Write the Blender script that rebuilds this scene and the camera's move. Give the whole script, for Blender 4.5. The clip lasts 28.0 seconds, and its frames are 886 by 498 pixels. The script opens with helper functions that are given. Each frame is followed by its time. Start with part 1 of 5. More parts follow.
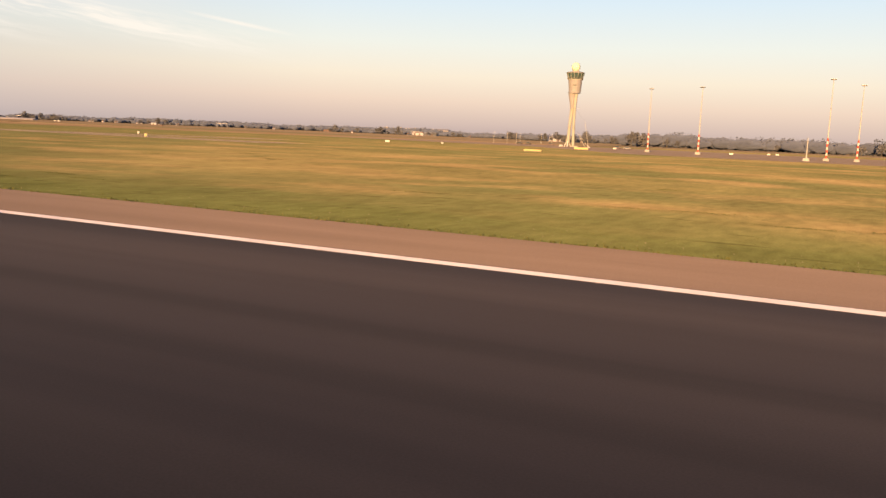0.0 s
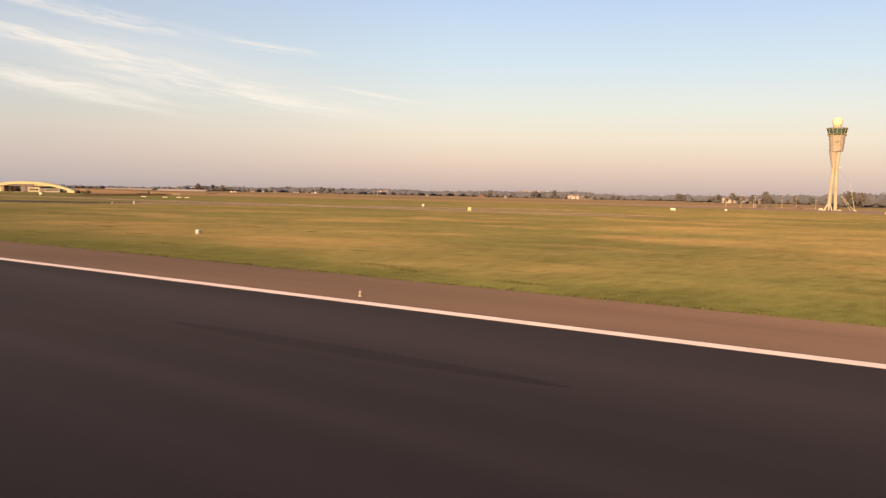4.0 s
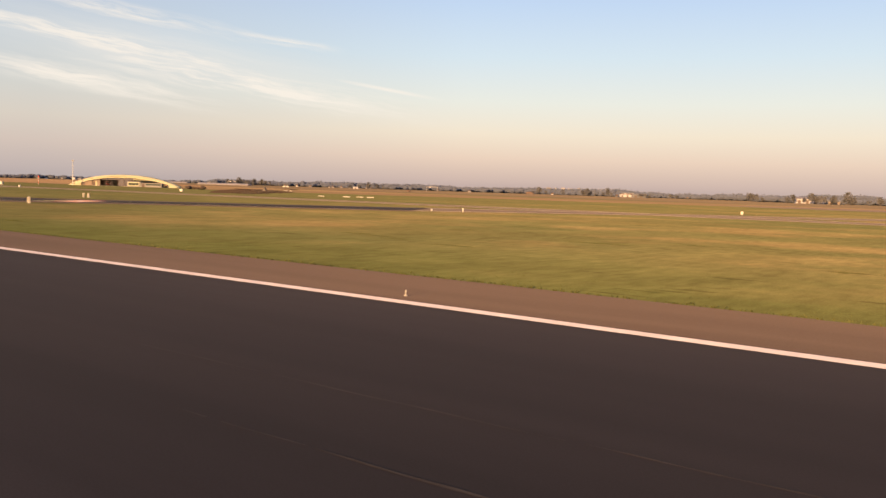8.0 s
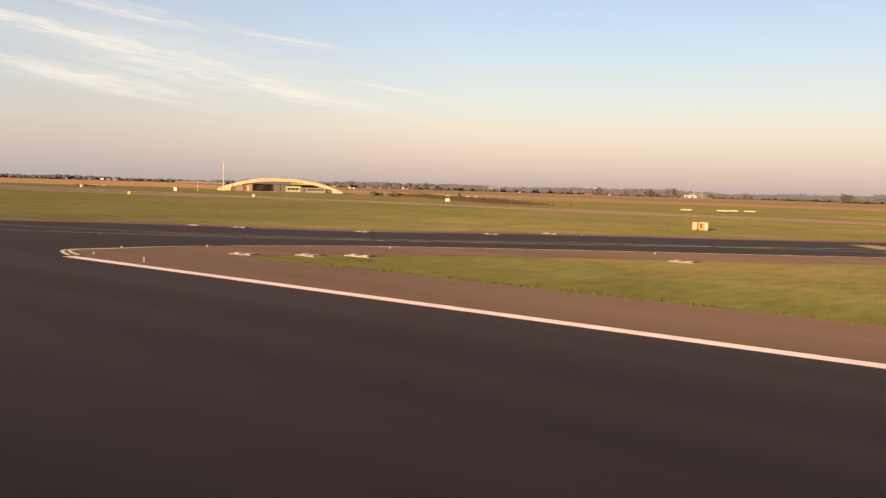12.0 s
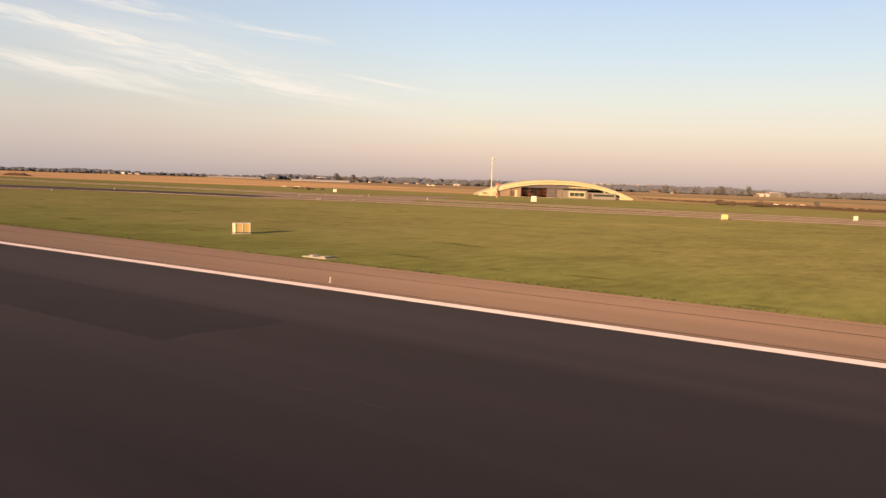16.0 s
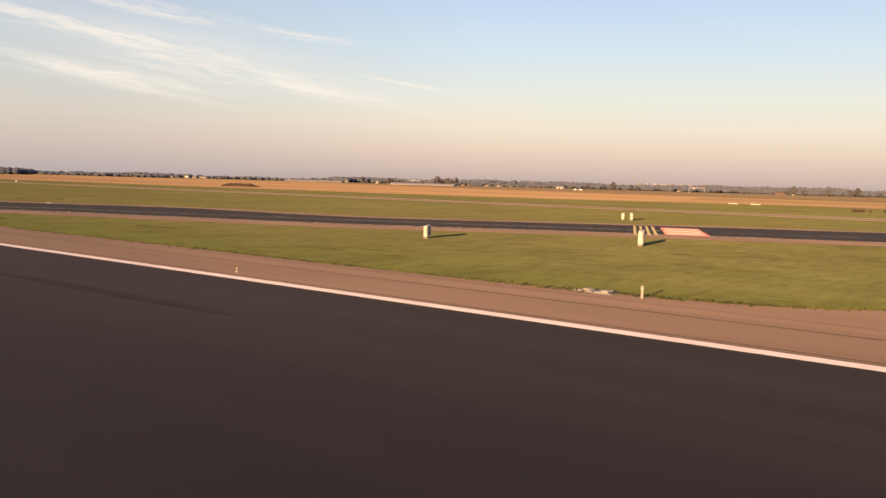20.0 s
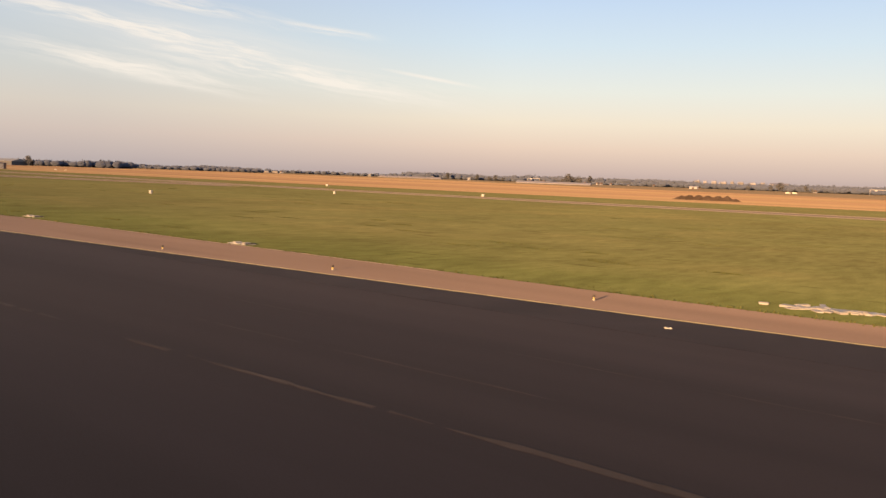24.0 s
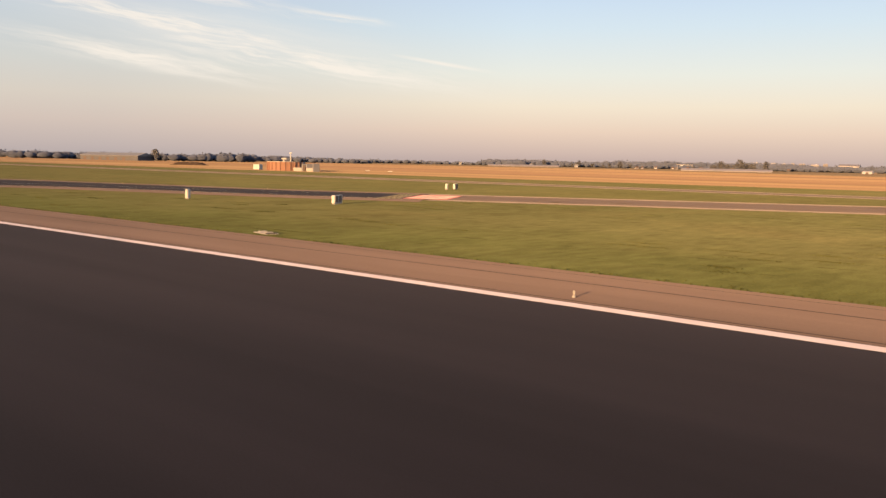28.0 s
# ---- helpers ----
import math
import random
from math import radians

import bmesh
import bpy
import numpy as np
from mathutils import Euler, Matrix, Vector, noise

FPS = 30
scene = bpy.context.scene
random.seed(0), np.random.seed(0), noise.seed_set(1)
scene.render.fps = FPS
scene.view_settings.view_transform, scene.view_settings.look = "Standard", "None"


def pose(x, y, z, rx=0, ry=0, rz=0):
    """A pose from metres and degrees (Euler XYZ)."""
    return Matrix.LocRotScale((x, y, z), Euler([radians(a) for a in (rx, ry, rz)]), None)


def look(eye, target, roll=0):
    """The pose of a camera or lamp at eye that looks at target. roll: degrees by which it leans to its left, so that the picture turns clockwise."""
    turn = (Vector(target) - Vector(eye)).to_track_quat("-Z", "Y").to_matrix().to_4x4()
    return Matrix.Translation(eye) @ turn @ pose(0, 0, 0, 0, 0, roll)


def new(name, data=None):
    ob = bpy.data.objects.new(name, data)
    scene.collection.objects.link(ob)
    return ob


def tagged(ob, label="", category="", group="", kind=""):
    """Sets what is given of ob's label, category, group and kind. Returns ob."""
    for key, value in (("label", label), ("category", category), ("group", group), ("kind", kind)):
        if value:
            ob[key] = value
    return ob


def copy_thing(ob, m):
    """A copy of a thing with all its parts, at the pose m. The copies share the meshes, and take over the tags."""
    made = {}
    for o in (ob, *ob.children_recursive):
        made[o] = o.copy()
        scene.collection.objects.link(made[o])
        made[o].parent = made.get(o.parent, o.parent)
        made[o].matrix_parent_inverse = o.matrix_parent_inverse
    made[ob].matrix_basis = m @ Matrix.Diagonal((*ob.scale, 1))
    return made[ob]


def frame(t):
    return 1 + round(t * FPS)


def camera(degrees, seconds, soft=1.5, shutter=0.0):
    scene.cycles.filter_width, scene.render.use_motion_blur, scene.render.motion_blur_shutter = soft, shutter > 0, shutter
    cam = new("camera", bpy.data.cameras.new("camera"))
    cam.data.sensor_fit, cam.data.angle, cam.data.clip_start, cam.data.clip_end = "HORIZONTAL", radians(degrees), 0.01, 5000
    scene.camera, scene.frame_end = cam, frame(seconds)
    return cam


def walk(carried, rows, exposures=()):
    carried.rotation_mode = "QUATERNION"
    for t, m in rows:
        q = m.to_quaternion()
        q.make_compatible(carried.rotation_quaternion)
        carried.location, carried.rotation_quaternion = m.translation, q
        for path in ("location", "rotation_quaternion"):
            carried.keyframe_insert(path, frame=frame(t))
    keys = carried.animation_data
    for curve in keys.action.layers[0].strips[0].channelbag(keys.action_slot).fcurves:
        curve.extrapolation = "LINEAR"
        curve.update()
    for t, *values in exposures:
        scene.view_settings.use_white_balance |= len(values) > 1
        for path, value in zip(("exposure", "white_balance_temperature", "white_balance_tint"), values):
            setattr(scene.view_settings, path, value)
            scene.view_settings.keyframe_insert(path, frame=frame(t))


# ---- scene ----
# An airport seen from an aircraft that runs along its runway. X points back along the runway, Y away from it.
# The camera may go no faster than 40 m a second, so the whole place stands at K times its full size:
# plan coordinates below are full size, and every mesh and place is multiplied by K.
K = 0.533
cam = camera(56.0, 28.0, soft=1.45, shutter=0.025)
# seconds, x, y, z, tilt, roll, yaw
ROWS = [
    (0.0, -38.42, -0.024, 2.268, 82.19, -2.32, 26.66), (0.5, -42.19, -0.019, 2.274, 82.29, -2.63, 28.00), (1.0, -46.22, -0.014, 2.279, 82.68, -1.69, 31.74),
    (1.5, -50.53, -0.009, 2.284, 84.46, -0.53, 35.50), (2.0, -55.10, -0.004, 2.289, 85.49, -1.27, 35.24), (2.5, -59.94, 0.002, 2.292, 85.98, -1.98, 34.96),
    (3.0, -65.06, 0.008, 2.295, 86.17, -1.53, 35.16), (3.5, -70.45, 0.014, 2.297, 86.19, -1.32, 35.32), (4.0, -76.12, 0.020, 2.298, 86.26, -1.21, 35.55),
    (4.5, -82.08, 0.026, 2.298, 86.34, -1.15, 35.79), (5.0, -88.32, 0.032, 2.298, 86.40, -1.08, 35.93), (5.5, -94.87, 0.038, 2.297, 86.40, -0.95, 35.91),
    (6.0, -101.72, 0.045, 2.297, 86.30, -0.71, 35.64), (6.5, -108.88, 0.051, 2.296, 86.24, -0.88, 35.64), (7.0, -116.35, 0.057, 2.296, 86.18, -1.14, 35.93),
    (7.5, -124.13, 0.063, 2.297, 86.08, -1.40, 36.32), (8.0, -132.24, 0.069, 2.298, 85.93, -1.78, 36.31), (8.5, -140.65, 0.075, 2.300, 85.71, -2.08, 36.08),
    (9.0, -149.37, 0.081, 2.303, 85.43, -2.32, 35.79), (9.5, -158.40, 0.086, 2.306, 85.24, -2.71, 35.67), (10.0, -167.73, 0.092, 2.308, 85.39, -2.43, 35.94),
    (10.5, -177.35, 0.097, 2.310, 85.73, -1.69, 36.43), (11.0, -187.26, 0.102, 2.312, 85.57, -1.91, 36.43), (11.5, -197.45, 0.106, 2.312, 85.75, -1.55, 36.51),
    (12.0, -207.92, 0.109, 2.313, 85.86, -1.70, 36.67), (12.5, -218.65, 0.112, 2.314, 85.68, -1.96, 36.54), (13.0, -229.63, 0.115, 2.316, 85.56, -2.16, 36.31),
    (13.5, -240.86, 0.118, 2.318, 85.49, -2.28, 36.07), (14.0, -252.34, 0.121, 2.321, 85.48, -2.31, 35.89), (14.5, -264.06, 0.124, 2.325, 85.52, -2.23, 35.87),
    (15.0, -276.04, 0.127, 2.330, 85.61, -2.04, 36.08), (15.5, -288.28, 0.130, 2.335, 85.46, -1.86, 36.20), (16.0, -300.80, 0.133, 2.343, 85.51, -1.96, 36.18),
    (16.5, -313.60, 0.137, 2.351, 85.62, -1.85, 36.09), (17.0, -326.69, 0.140, 2.362, 85.51, -2.27, 36.01), (17.5, -340.09, 0.144, 2.374, 85.22, -2.17, 36.04),
    (18.0, -353.80, 0.146, 2.389, 85.21, -1.61, 36.29), (18.5, -367.83, 0.148, 2.404, 85.36, -1.55, 36.74), (19.0, -382.19, 0.148, 2.420, 85.52, -1.70, 37.29),
    (19.5, -396.88, 0.148, 2.435, 85.46, -1.72, 37.63), (20.0, -411.88, 0.147, 2.449, 85.50, -1.58, 37.77), (20.5, -427.22, 0.145, 2.462, 85.24, -1.91, 37.85),
    (21.0, -442.87, 0.142, 2.474, 85.15, -1.85, 37.92), (21.5, -458.84, 0.138, 2.485, 85.26, -1.55, 38.22), (22.0, -475.13, 0.133, 2.496, 85.28, -1.31, 38.56),
    (22.5, -491.71, 0.128, 2.505, 85.25, -1.18, 38.89), (23.0, -508.60, 0.123, 2.513, 85.18, -1.22, 39.15), (23.5, -525.78, 0.116, 2.520, 85.11, -1.50, 39.28),
    (24.0, -543.24, 0.110, 2.526, 85.08, -2.08, 39.22), (24.5, -560.99, 0.103, 2.531, 85.26, -1.37, 39.17), (25.0, -579.01, 0.096, 2.535, 85.02, -1.45, 39.21),
    (25.5, -597.30, 0.089, 2.538, 84.35, -2.18, 39.10), (26.0, -615.87, 0.082, 2.541, 84.25, -2.05, 39.16), (26.5, -634.70, 0.075, 2.544, 84.17, -2.05, 39.50),
    (27.0, -653.80, 0.069, 2.547, 84.18, -1.78, 40.14), (27.5, -673.17, 0.062, 2.549, 84.13, -1.47, 40.35), (28.0, -692.82, 0.055, 2.551, 84.08, -1.16, 40.11),
]
walk(cam, [(t, pose(x, y, z, rx, ry, rz)) for t, x, y, z, rx, ry, rz in ROWS],
     exposures=[(0.0, 1.6), (1.0, 1.55), (2.0, 1.5), (28.0, 1.5)])

# ---- world and sun ----
SUN_ELEV, SUN_AZ = 8.0, 100.0     # degrees: height of the sun, and the way its shadows run, from +X


def build_world():
    w = bpy.data.worlds.new("evening_sky")
    scene.world = w
    w.use_nodes = True
    nt = w.node_tree
    nt.nodes.clear()
    N, L = nt.nodes.new, nt.links.new

    def math_node(op, a, b=None, c=None, clamp=False):
        n = N("ShaderNodeMath")
        n.operation, n.use_clamp = op, clamp
        for i, v in enumerate((a, b, c)):
            if v is None:
                continue
            if isinstance(v, (int, float)):
                n.inputs[i].default_value = v
            else:
                L(v, n.inputs[i])
        return n.outputs[0]

    def ramp(fac, stops):
        n = N("ShaderNodeValToRGB")
        e = n.color_ramp.elements
        e[0].position, e[0].color = stops[0][0], (*stops[0][1], 1)
        e[1].position, e[1].color = stops[-1][0], (*stops[-1][1], 1)
        for p, c in stops[1:-1]:
            e.new(p).color = (*c, 1)
        L(fac, n.inputs[0])
        return n.outputs[0]

    def mix(fac, a, b):
        n = N("ShaderNodeMix")
        n.data_type = "RGBA"
        for v, i in ((fac, 0), (a, 6), (b, 7)):
            if isinstance(v, (int, float)):
                n.inputs[i].default_value = v
            elif isinstance(v, tuple):
                n.inputs[i].default_value = (*v, 1)
            else:
                L(v, n.inputs[i])
        return n.outputs[2]

    co = N("ShaderNodeTexCoord").outputs["Generated"]
    sep = N("ShaderNodeSeparateXYZ")
    L(co, sep.inputs[0])
    x, y, z = sep.outputs
    el = math_node("MULTIPLY", math_node("ARCSINE", z), 57.2958)                       # degrees up
    az = math_node("MULTIPLY", math_node("ARCTAN2", math_node("MULTIPLY", x, -1.0), y), 57.2958)  # degrees from +Y to -X
    # the earth's shadow and the rosy belt over the horizon, cream, then blue
    up = math_node("DIVIDE", el, 30.0, clamp=True)
    grad = ramp(up, [(0.0, (0.206, 0.156, 0.148)), (0.025, (0.252, 0.191, 0.17)), (0.075, (0.318, 0.242, 0.198)),
                     (0.13, (0.342, 0.29, 0.235)), (0.20, (0.313, 0.308, 0.283)), (0.30, (0.254, 0.291, 0.322)),
                     (0.42, (0.202, 0.251, 0.333)), (0.62, (0.16, 0.2, 0.26)), (1.0, (0.15, 0.16, 0.19))])
    sky = N("ShaderNodeTexSky")
    sky.sky_type, sky.sun_disc = "NISHITA", False
    sky.sun_elevation = radians(SUN_ELEV)
    sky.sun_rotation = radians(SUN_AZ + 180 - 90) * -1
    sky.dust_density, sky.air_density, sky.ozone_density = 2.0, 1.0, 1.0
    nish = N("ShaderNodeVectorMath")
    nish.operation = "SCALE"
    L(sky.outputs[0], nish.inputs[0])
    nish.inputs["Scale"].default_value = 0.06
    base = mix(0.15, grad, nish.outputs[0])

    # cirrus: long streaks that sink towards the right, over one part of the sky
    def noise_at(u, v, detail, seed):
        c = N("ShaderNodeCombineXYZ")
        L(u, c.inputs[0]), L(v, c.inputs[1])
        c.inputs[2].default_value = seed
        n = N("ShaderNodeTexNoise")
        n.inputs["Scale"].default_value, n.inputs["Detail"].default_value = 1.0, detail
        n.inputs["Roughness"].default_value = 0.62
        L(c.outputs[0], n.inputs["Vector"])
        return n.outputs[0]

    def bump_at(v, centre, half):       # 1 at the centre, 0 at half away
        d = math_node("ABSOLUTE", math_node("SUBTRACT", v, centre))
        n = N("ShaderNodeMapRange")
        n.interpolation_type = "SMOOTHSTEP"
        L(d, n.inputs[0])
        n.inputs[1].default_value, n.inputs[2].default_value = 0.0, half
        n.inputs[3].default_value, n.inputs[4].default_value = 1.0, 0.0
        return n.outputs[0]

    tilt = math_node("MULTIPLY_ADD", az, -0.13, el)      # height over a line that sinks to the right
    wob = noise_at(math_node("MULTIPLY", az, 0.16), math_node("MULTIPLY", el, 0.5), 3, 4.0)
    lean = math_node("MULTIPLY_ADD", wob, 0.9, tilt)
    streak = noise_at(math_node("MULTIPLY", az, 0.11), math_node("MULTIPLY", lean, 1.5), 6, 1.0)
    fine = noise_at(math_node("MULTIPLY", az, 0.5), math_node("MULTIPLY", lean, 4.5), 4, 7.0)
    body = math_node("MULTIPLY_ADD", fine, 0.35, math_node("MULTIPLY", streak, 0.9))
    patches = math_node("SUBTRACT", body, 0.47, clamp=True)
    cover = None
    for ca, ha, cl, hl, k in ((58, 17, 1.0, 1.0, 5.2), (59, 13, 3.05, 0.7, 5.0), (47.5, 5.0, 3.25, 0.4, 5.0), (50, 16, 0.1, 1.5, 5.0), (60, 12, -1.5, 1.1, 4.0)):
        part_ = math_node("MULTIPLY", math_node("MULTIPLY", bump_at(az, ca, ha), bump_at(lean, cl + 0.45, hl)), k)
        cover = part_ if cover is None else math_node("MAXIMUM", cover, part_)
    clouds = math_node("MULTIPLY", patches, cover, clamp=True)
    # a contrail
    tilt2 = math_node("MULTIPLY_ADD", az, -0.15, el)
    trail = math_node("MULTIPLY", bump_at(az, 40.4, 4.6), bump_at(tilt2, 0.57, 0.2))
    trail = math_node("MULTIPLY", trail, math_node("MULTIPLY_ADD", fine, 1.0, 0.4))
    veil = math_node("MULTIPLY", math_node("MULTIPLY", bump_at(az, 55, 17), bump_at(lean, 1.3, 2.6)), math_node("MULTIPLY", streak, 0.75))
    clouds = math_node("MAXIMUM", math_node("MULTIPLY", clouds, 0.8), veil)
    allc = math_node("MAXIMUM", clouds, math_node("MULTIPLY", trail, 0.8), clamp=True)
    # sky colour dimmed towards -X, standing in for shading at the cabin window's edge
    side = N("ShaderNodeMapRange")
    L(az, side.inputs[0])
    for i, v in enumerate((35.0, 62.0, 0.0, 0.4)):
        side.inputs[i + 1].default_value = v
    base = mix(side.outputs[0], base, (0.15, 0.152, 0.16))
    base = mix(allc, base, (0.35, 0.318, 0.28))
    bg = N("ShaderNodeBackground")
    L(base, bg.inputs[0])
    bg.inputs[1].default_value = 1.0
    out = N("ShaderNodeOutputWorld")
    L(bg.outputs[0], out.inputs[0])


build_world()
sun = new("sun", bpy.data.lights.new("sun", "SUN"))
sun.data.energy, sun.data.angle, sun.data.color = 5.0, radians(0.6), (1.0, 0.52, 0.2)
_d = Vector((math.cos(radians(SUN_AZ)), math.sin(radians(SUN_AZ)), -math.tan(radians(SUN_ELEV))))
sun.matrix_world = look((-300, -600, 120), Vector((-300, -600, 120)) + _d)

# ---- materials ----


def material(name, color, rough=0.8, var=0.25, scale=1.0, fine=12.0, bump=0.3, metal=0.0, stretch=(1, 1, 1), second=None, drough=0.0,
             spec=0.3, per_object=0.0, big=0.0, dry_end=None, zone=None):
    """Colour with stains (scale per full-size metre) and grain, and relief. second: a colour that large patches turn to."""
    m = bpy.data.materials.new(name)
    m.use_nodes = True
    nt = m.node_tree
    N, L = nt.nodes.new, nt.links.new
    b = nt.nodes["Principled BSDF"]
    co = N("ShaderNodeTexCoord").outputs["Object"]
    mp = N("ShaderNodeMapping")
    mp.inputs["Scale"].default_value = [s / K for s in stretch]
    L(co, mp.inputs[0])

    def noise_tex(s, detail, dist=0.0, even=False):
        n = N("ShaderNodeTexNoise")
        n.inputs["Scale"].default_value, n.inputs["Detail"].default_value, n.inputs["Distortion"].default_value = s / K if even else s, detail, dist
        L(co if even else mp.outputs[0], n.inputs["Vector"])
        return n.outputs[0]

    def mapr(v, a, b_, c, d):
        n = N("ShaderNodeMapRange")
        L(v, n.inputs[0])
        for i, q in enumerate((a, b_, c, d)):
            n.inputs[i + 1].default_value = q
        return n.outputs[0]

    def mixc(fac, a, b_, blend="MIX"):
        n = N("ShaderNodeMix")
        n.data_type, n.blend_type = "RGBA", blend
        for v, i in ((fac, 0), (a, 6), (b_, 7)):
            if isinstance(v, float):
                n.inputs[i].default_value = v
            elif isinstance(v, tuple):
                n.inputs[i].default_value = (*v, 1)
            else:
                L(v, n.inputs[i])
        return n.outputs[2]

    def grey(v):
        n = N("ShaderNodeCombineColor")
        for i in range(3):
            L(v, n.inputs[i])
        return n.outputs[0]
    col = color
    if second:
        fac = mapr(noise_tex(big or scale * 0.3, 4, 0.6), 0.4 if dry_end else 0.42, 0.62, 0.0, 1.0)
        if dry_end:                 # the second colour fades out along the runway
            sx = N("ShaderNodeSeparateXYZ")
            L(co, sx.inputs[0])
            fade = mapr(sx.outputs[0], dry_end[0] * K, dry_end[1] * K, 0.15, 1.0)
            mul = N("ShaderNodeMath")
            mul.operation = "MULTIPLY"
            L(fac, mul.inputs[0]), L(fade, mul.inputs[1])
            fac = mul.outputs[0]
        col = mixc(fac, color, second)
    stain = mapr(noise_tex(scale, 5, 0.4), 0.3, 0.7, 1 - var, 1 + var)
    grain = mapr(noise_tex(fine, 3, 0.0, True), 0.3, 0.7, 1 - var * 0.6, 1 + var * 0.6)
    col = mixc(1.0, col, grey(stain), "MULTIPLY")
    col = mixc(1.0, col, grey(grain), "MULTIPLY")
    if zone:                        # an older, darker stretch of paving along the runway
        sx = N("ShaderNodeSeparateXYZ")
        L(co, sx.inputs[0])
        near, far = mapr(sx.outputs[0], zone[0] * K, zone[1] * K, 0.0, 1.0), mapr(sx.outputs[0], zone[2] * K, zone[3] * K, 1.0, 0.0)
        low = N("ShaderNodeMath")
        low.operation = "MINIMUM"
        L(near, low.inputs[0]), L(far, low.inputs[1])
        col = mixc(1.0, col, grey(mapr(low.outputs[0], 0.0, 1.0, 1.0, zone[4])), "MULTIPLY")
    if per_object:
        r = N("ShaderNodeObjectInfo").outputs["Random"]
        col = mixc(1.0, col, grey(mapr(r, 0.0, 1.0, 1 - per_object, 1 + per_object)), "MULTIPLY")
    L(col, b.inputs["Base Color"])
    b.inputs["Roughness"].default_value, b.inputs["Metallic"].default_value = rough, metal
    b.inputs["Specular IOR Level"].default_value = spec
    b.inputs["Diffuse Roughness"].default_value = drough
    if bump:
        bn = N("ShaderNodeBump")
        bn.inputs["Strength"].default_value, bn.inputs["Distance"].default_value = min(bump, 1.0), 0.12 * K
        L(noise_tex(fine, 4, 0.0, True), bn.inputs["Height"])
        L(bn.outputs[0], b.inputs["Normal"])
    return m


def grass_material():
    """Mown grass: a greener verge by the pavement, dry straw patches towards one end, mottling, grain and short dark clumps."""
    m = bpy.data.materials.new("mown_grass")
    m.use_nodes = True
    nt = m.node_tree
    N, L = nt.nodes.new, nt.links.new
    b = nt.nodes["Principled BSDF"]
    co = N("ShaderNodeTexCoord").outputs["Object"]

    def tex(sx, sy, detail, seed=0.0):
        mp = N("ShaderNodeMapping")
        mp.inputs["Scale"].default_value = (sx / K, sy / K, 1.0)
        mp.inputs["Location"].default_value = (seed, seed * 0.7, 0.0)
        L(co, mp.inputs[0])
        n = N("ShaderNodeTexNoise")
        n.inputs["Scale"].default_value, n.inputs["Detail"].default_value = 1.0, detail
        L(mp.outputs[0], n.inputs["Vector"])
        return n.outputs[0]

    def mapr(v, a, b_, c, d):
        n = N("ShaderNodeMapRange")
        L(v, n.inputs[0])
        for i, q in enumerate((a, b_, c, d)):
            n.inputs[i + 1].default_value = q
        return n.outputs[0]

    def calc(op, a, c):
        n = N("ShaderNodeMath")
        n.operation = op
        for i, v in enumerate((a, c)):
            if isinstance(v, float):
                n.inputs[i].default_value = v
            else:
                L(v, n.inputs[i])
        return n.outputs[0]

    def mixc(fac, a, c, blend="MIX"):
        n = N("ShaderNodeMix")
        n.data_type, n.blend_type = "RGBA", blend
        for v, i in ((fac, 0), (a, 6), (c, 7)):
            if isinstance(v, float):
                n.inputs[i].default_value = v
            elif isinstance(v, tuple):
                n.inputs[i].default_value = (*v, 1)
            else:
                L(v, n.inputs[i])
        return n.outputs[2]

    def grey(v):
        n = N("ShaderNodeCombineColor")
        for i in range(3):
            L(v, n.inputs[i])
        return n.outputs[0]
    sep = N("ShaderNodeSeparateXYZ")
    L(co, sep.inputs[0])
    x, y = sep.outputs[0], sep.outputs[1]
    # how far from the pavement, with a ragged edge
    y_rag = calc("ADD", y, calc("MULTIPLY", calc("SUBTRACT", tex(0.05, 0.1, 4, 3.0), 0.5), 26.0 * K))
    field = mapr(y_rag, 36.0 * K, 56.0 * K, 0.0, 1.0)
    start = mapr(x, -500.0 * K, -150.0 * K, 0.12, 1.0)
    dry = calc("MULTIPLY", calc("MULTIPLY", mapr(tex(0.016, 0.022, 6, 1.0), 0.38, 0.6, 0.0, 1.0), start), mapr(field, 0.0, 1.0, 0.12, 1.0))
    straw = calc("MULTIPLY", calc("MULTIPLY", mapr(tex(0.045, 0.06, 6, 9.0), 0.5, 0.68, 0.0, 0.7), start), field)
    col = mixc(field, (0.058, 0.073, 0.033), (0.069, 0.08, 0.042))
    col = mixc(dry, col, (0.113, 0.105, 0.057))
    col = mixc(straw, col, (0.175, 0.138, 0.085))
    for v, lo, hi, amp in ((tex(0.03, 0.03, 4, 5.0), 0.32, 0.68, 0.1), (tex(0.22, 0.12, 5, 2.0), 0.3, 0.7, 0.13), (tex(1.3, 0.45, 4), 0.3, 0.7, 0.15), (tex(9.0, 9.0, 3), 0.3, 0.7, 0.14)):
        col = mixc(1.0, col, grey(mapr(v, lo, hi, 1 - amp, 1 + amp)), "MULTIPLY")
    col = mixc(1.0, col, grey(mapr(tex(0.2, 0.95, 2, 7.0), 0.65, 0.71, 1.0, 0.7)), "MULTIPLY")
    L(col, b.inputs["Base Color"])
    b.inputs["Roughness"].default_value, b.inputs["Specular IOR Level"].default_value, b.inputs["Diffuse Roughness"].default_value = 0.95, 0.0, 1.0
    bn = N("ShaderNodeBump")
    bn.inputs["Strength"].default_value, bn.inputs["Distance"].default_value = 0.45, 0.12 * K
    L(tex(2.2, 1.6, 5), bn.inputs["Height"])
    L(bn.outputs[0], b.inputs["Normal"])
    return m


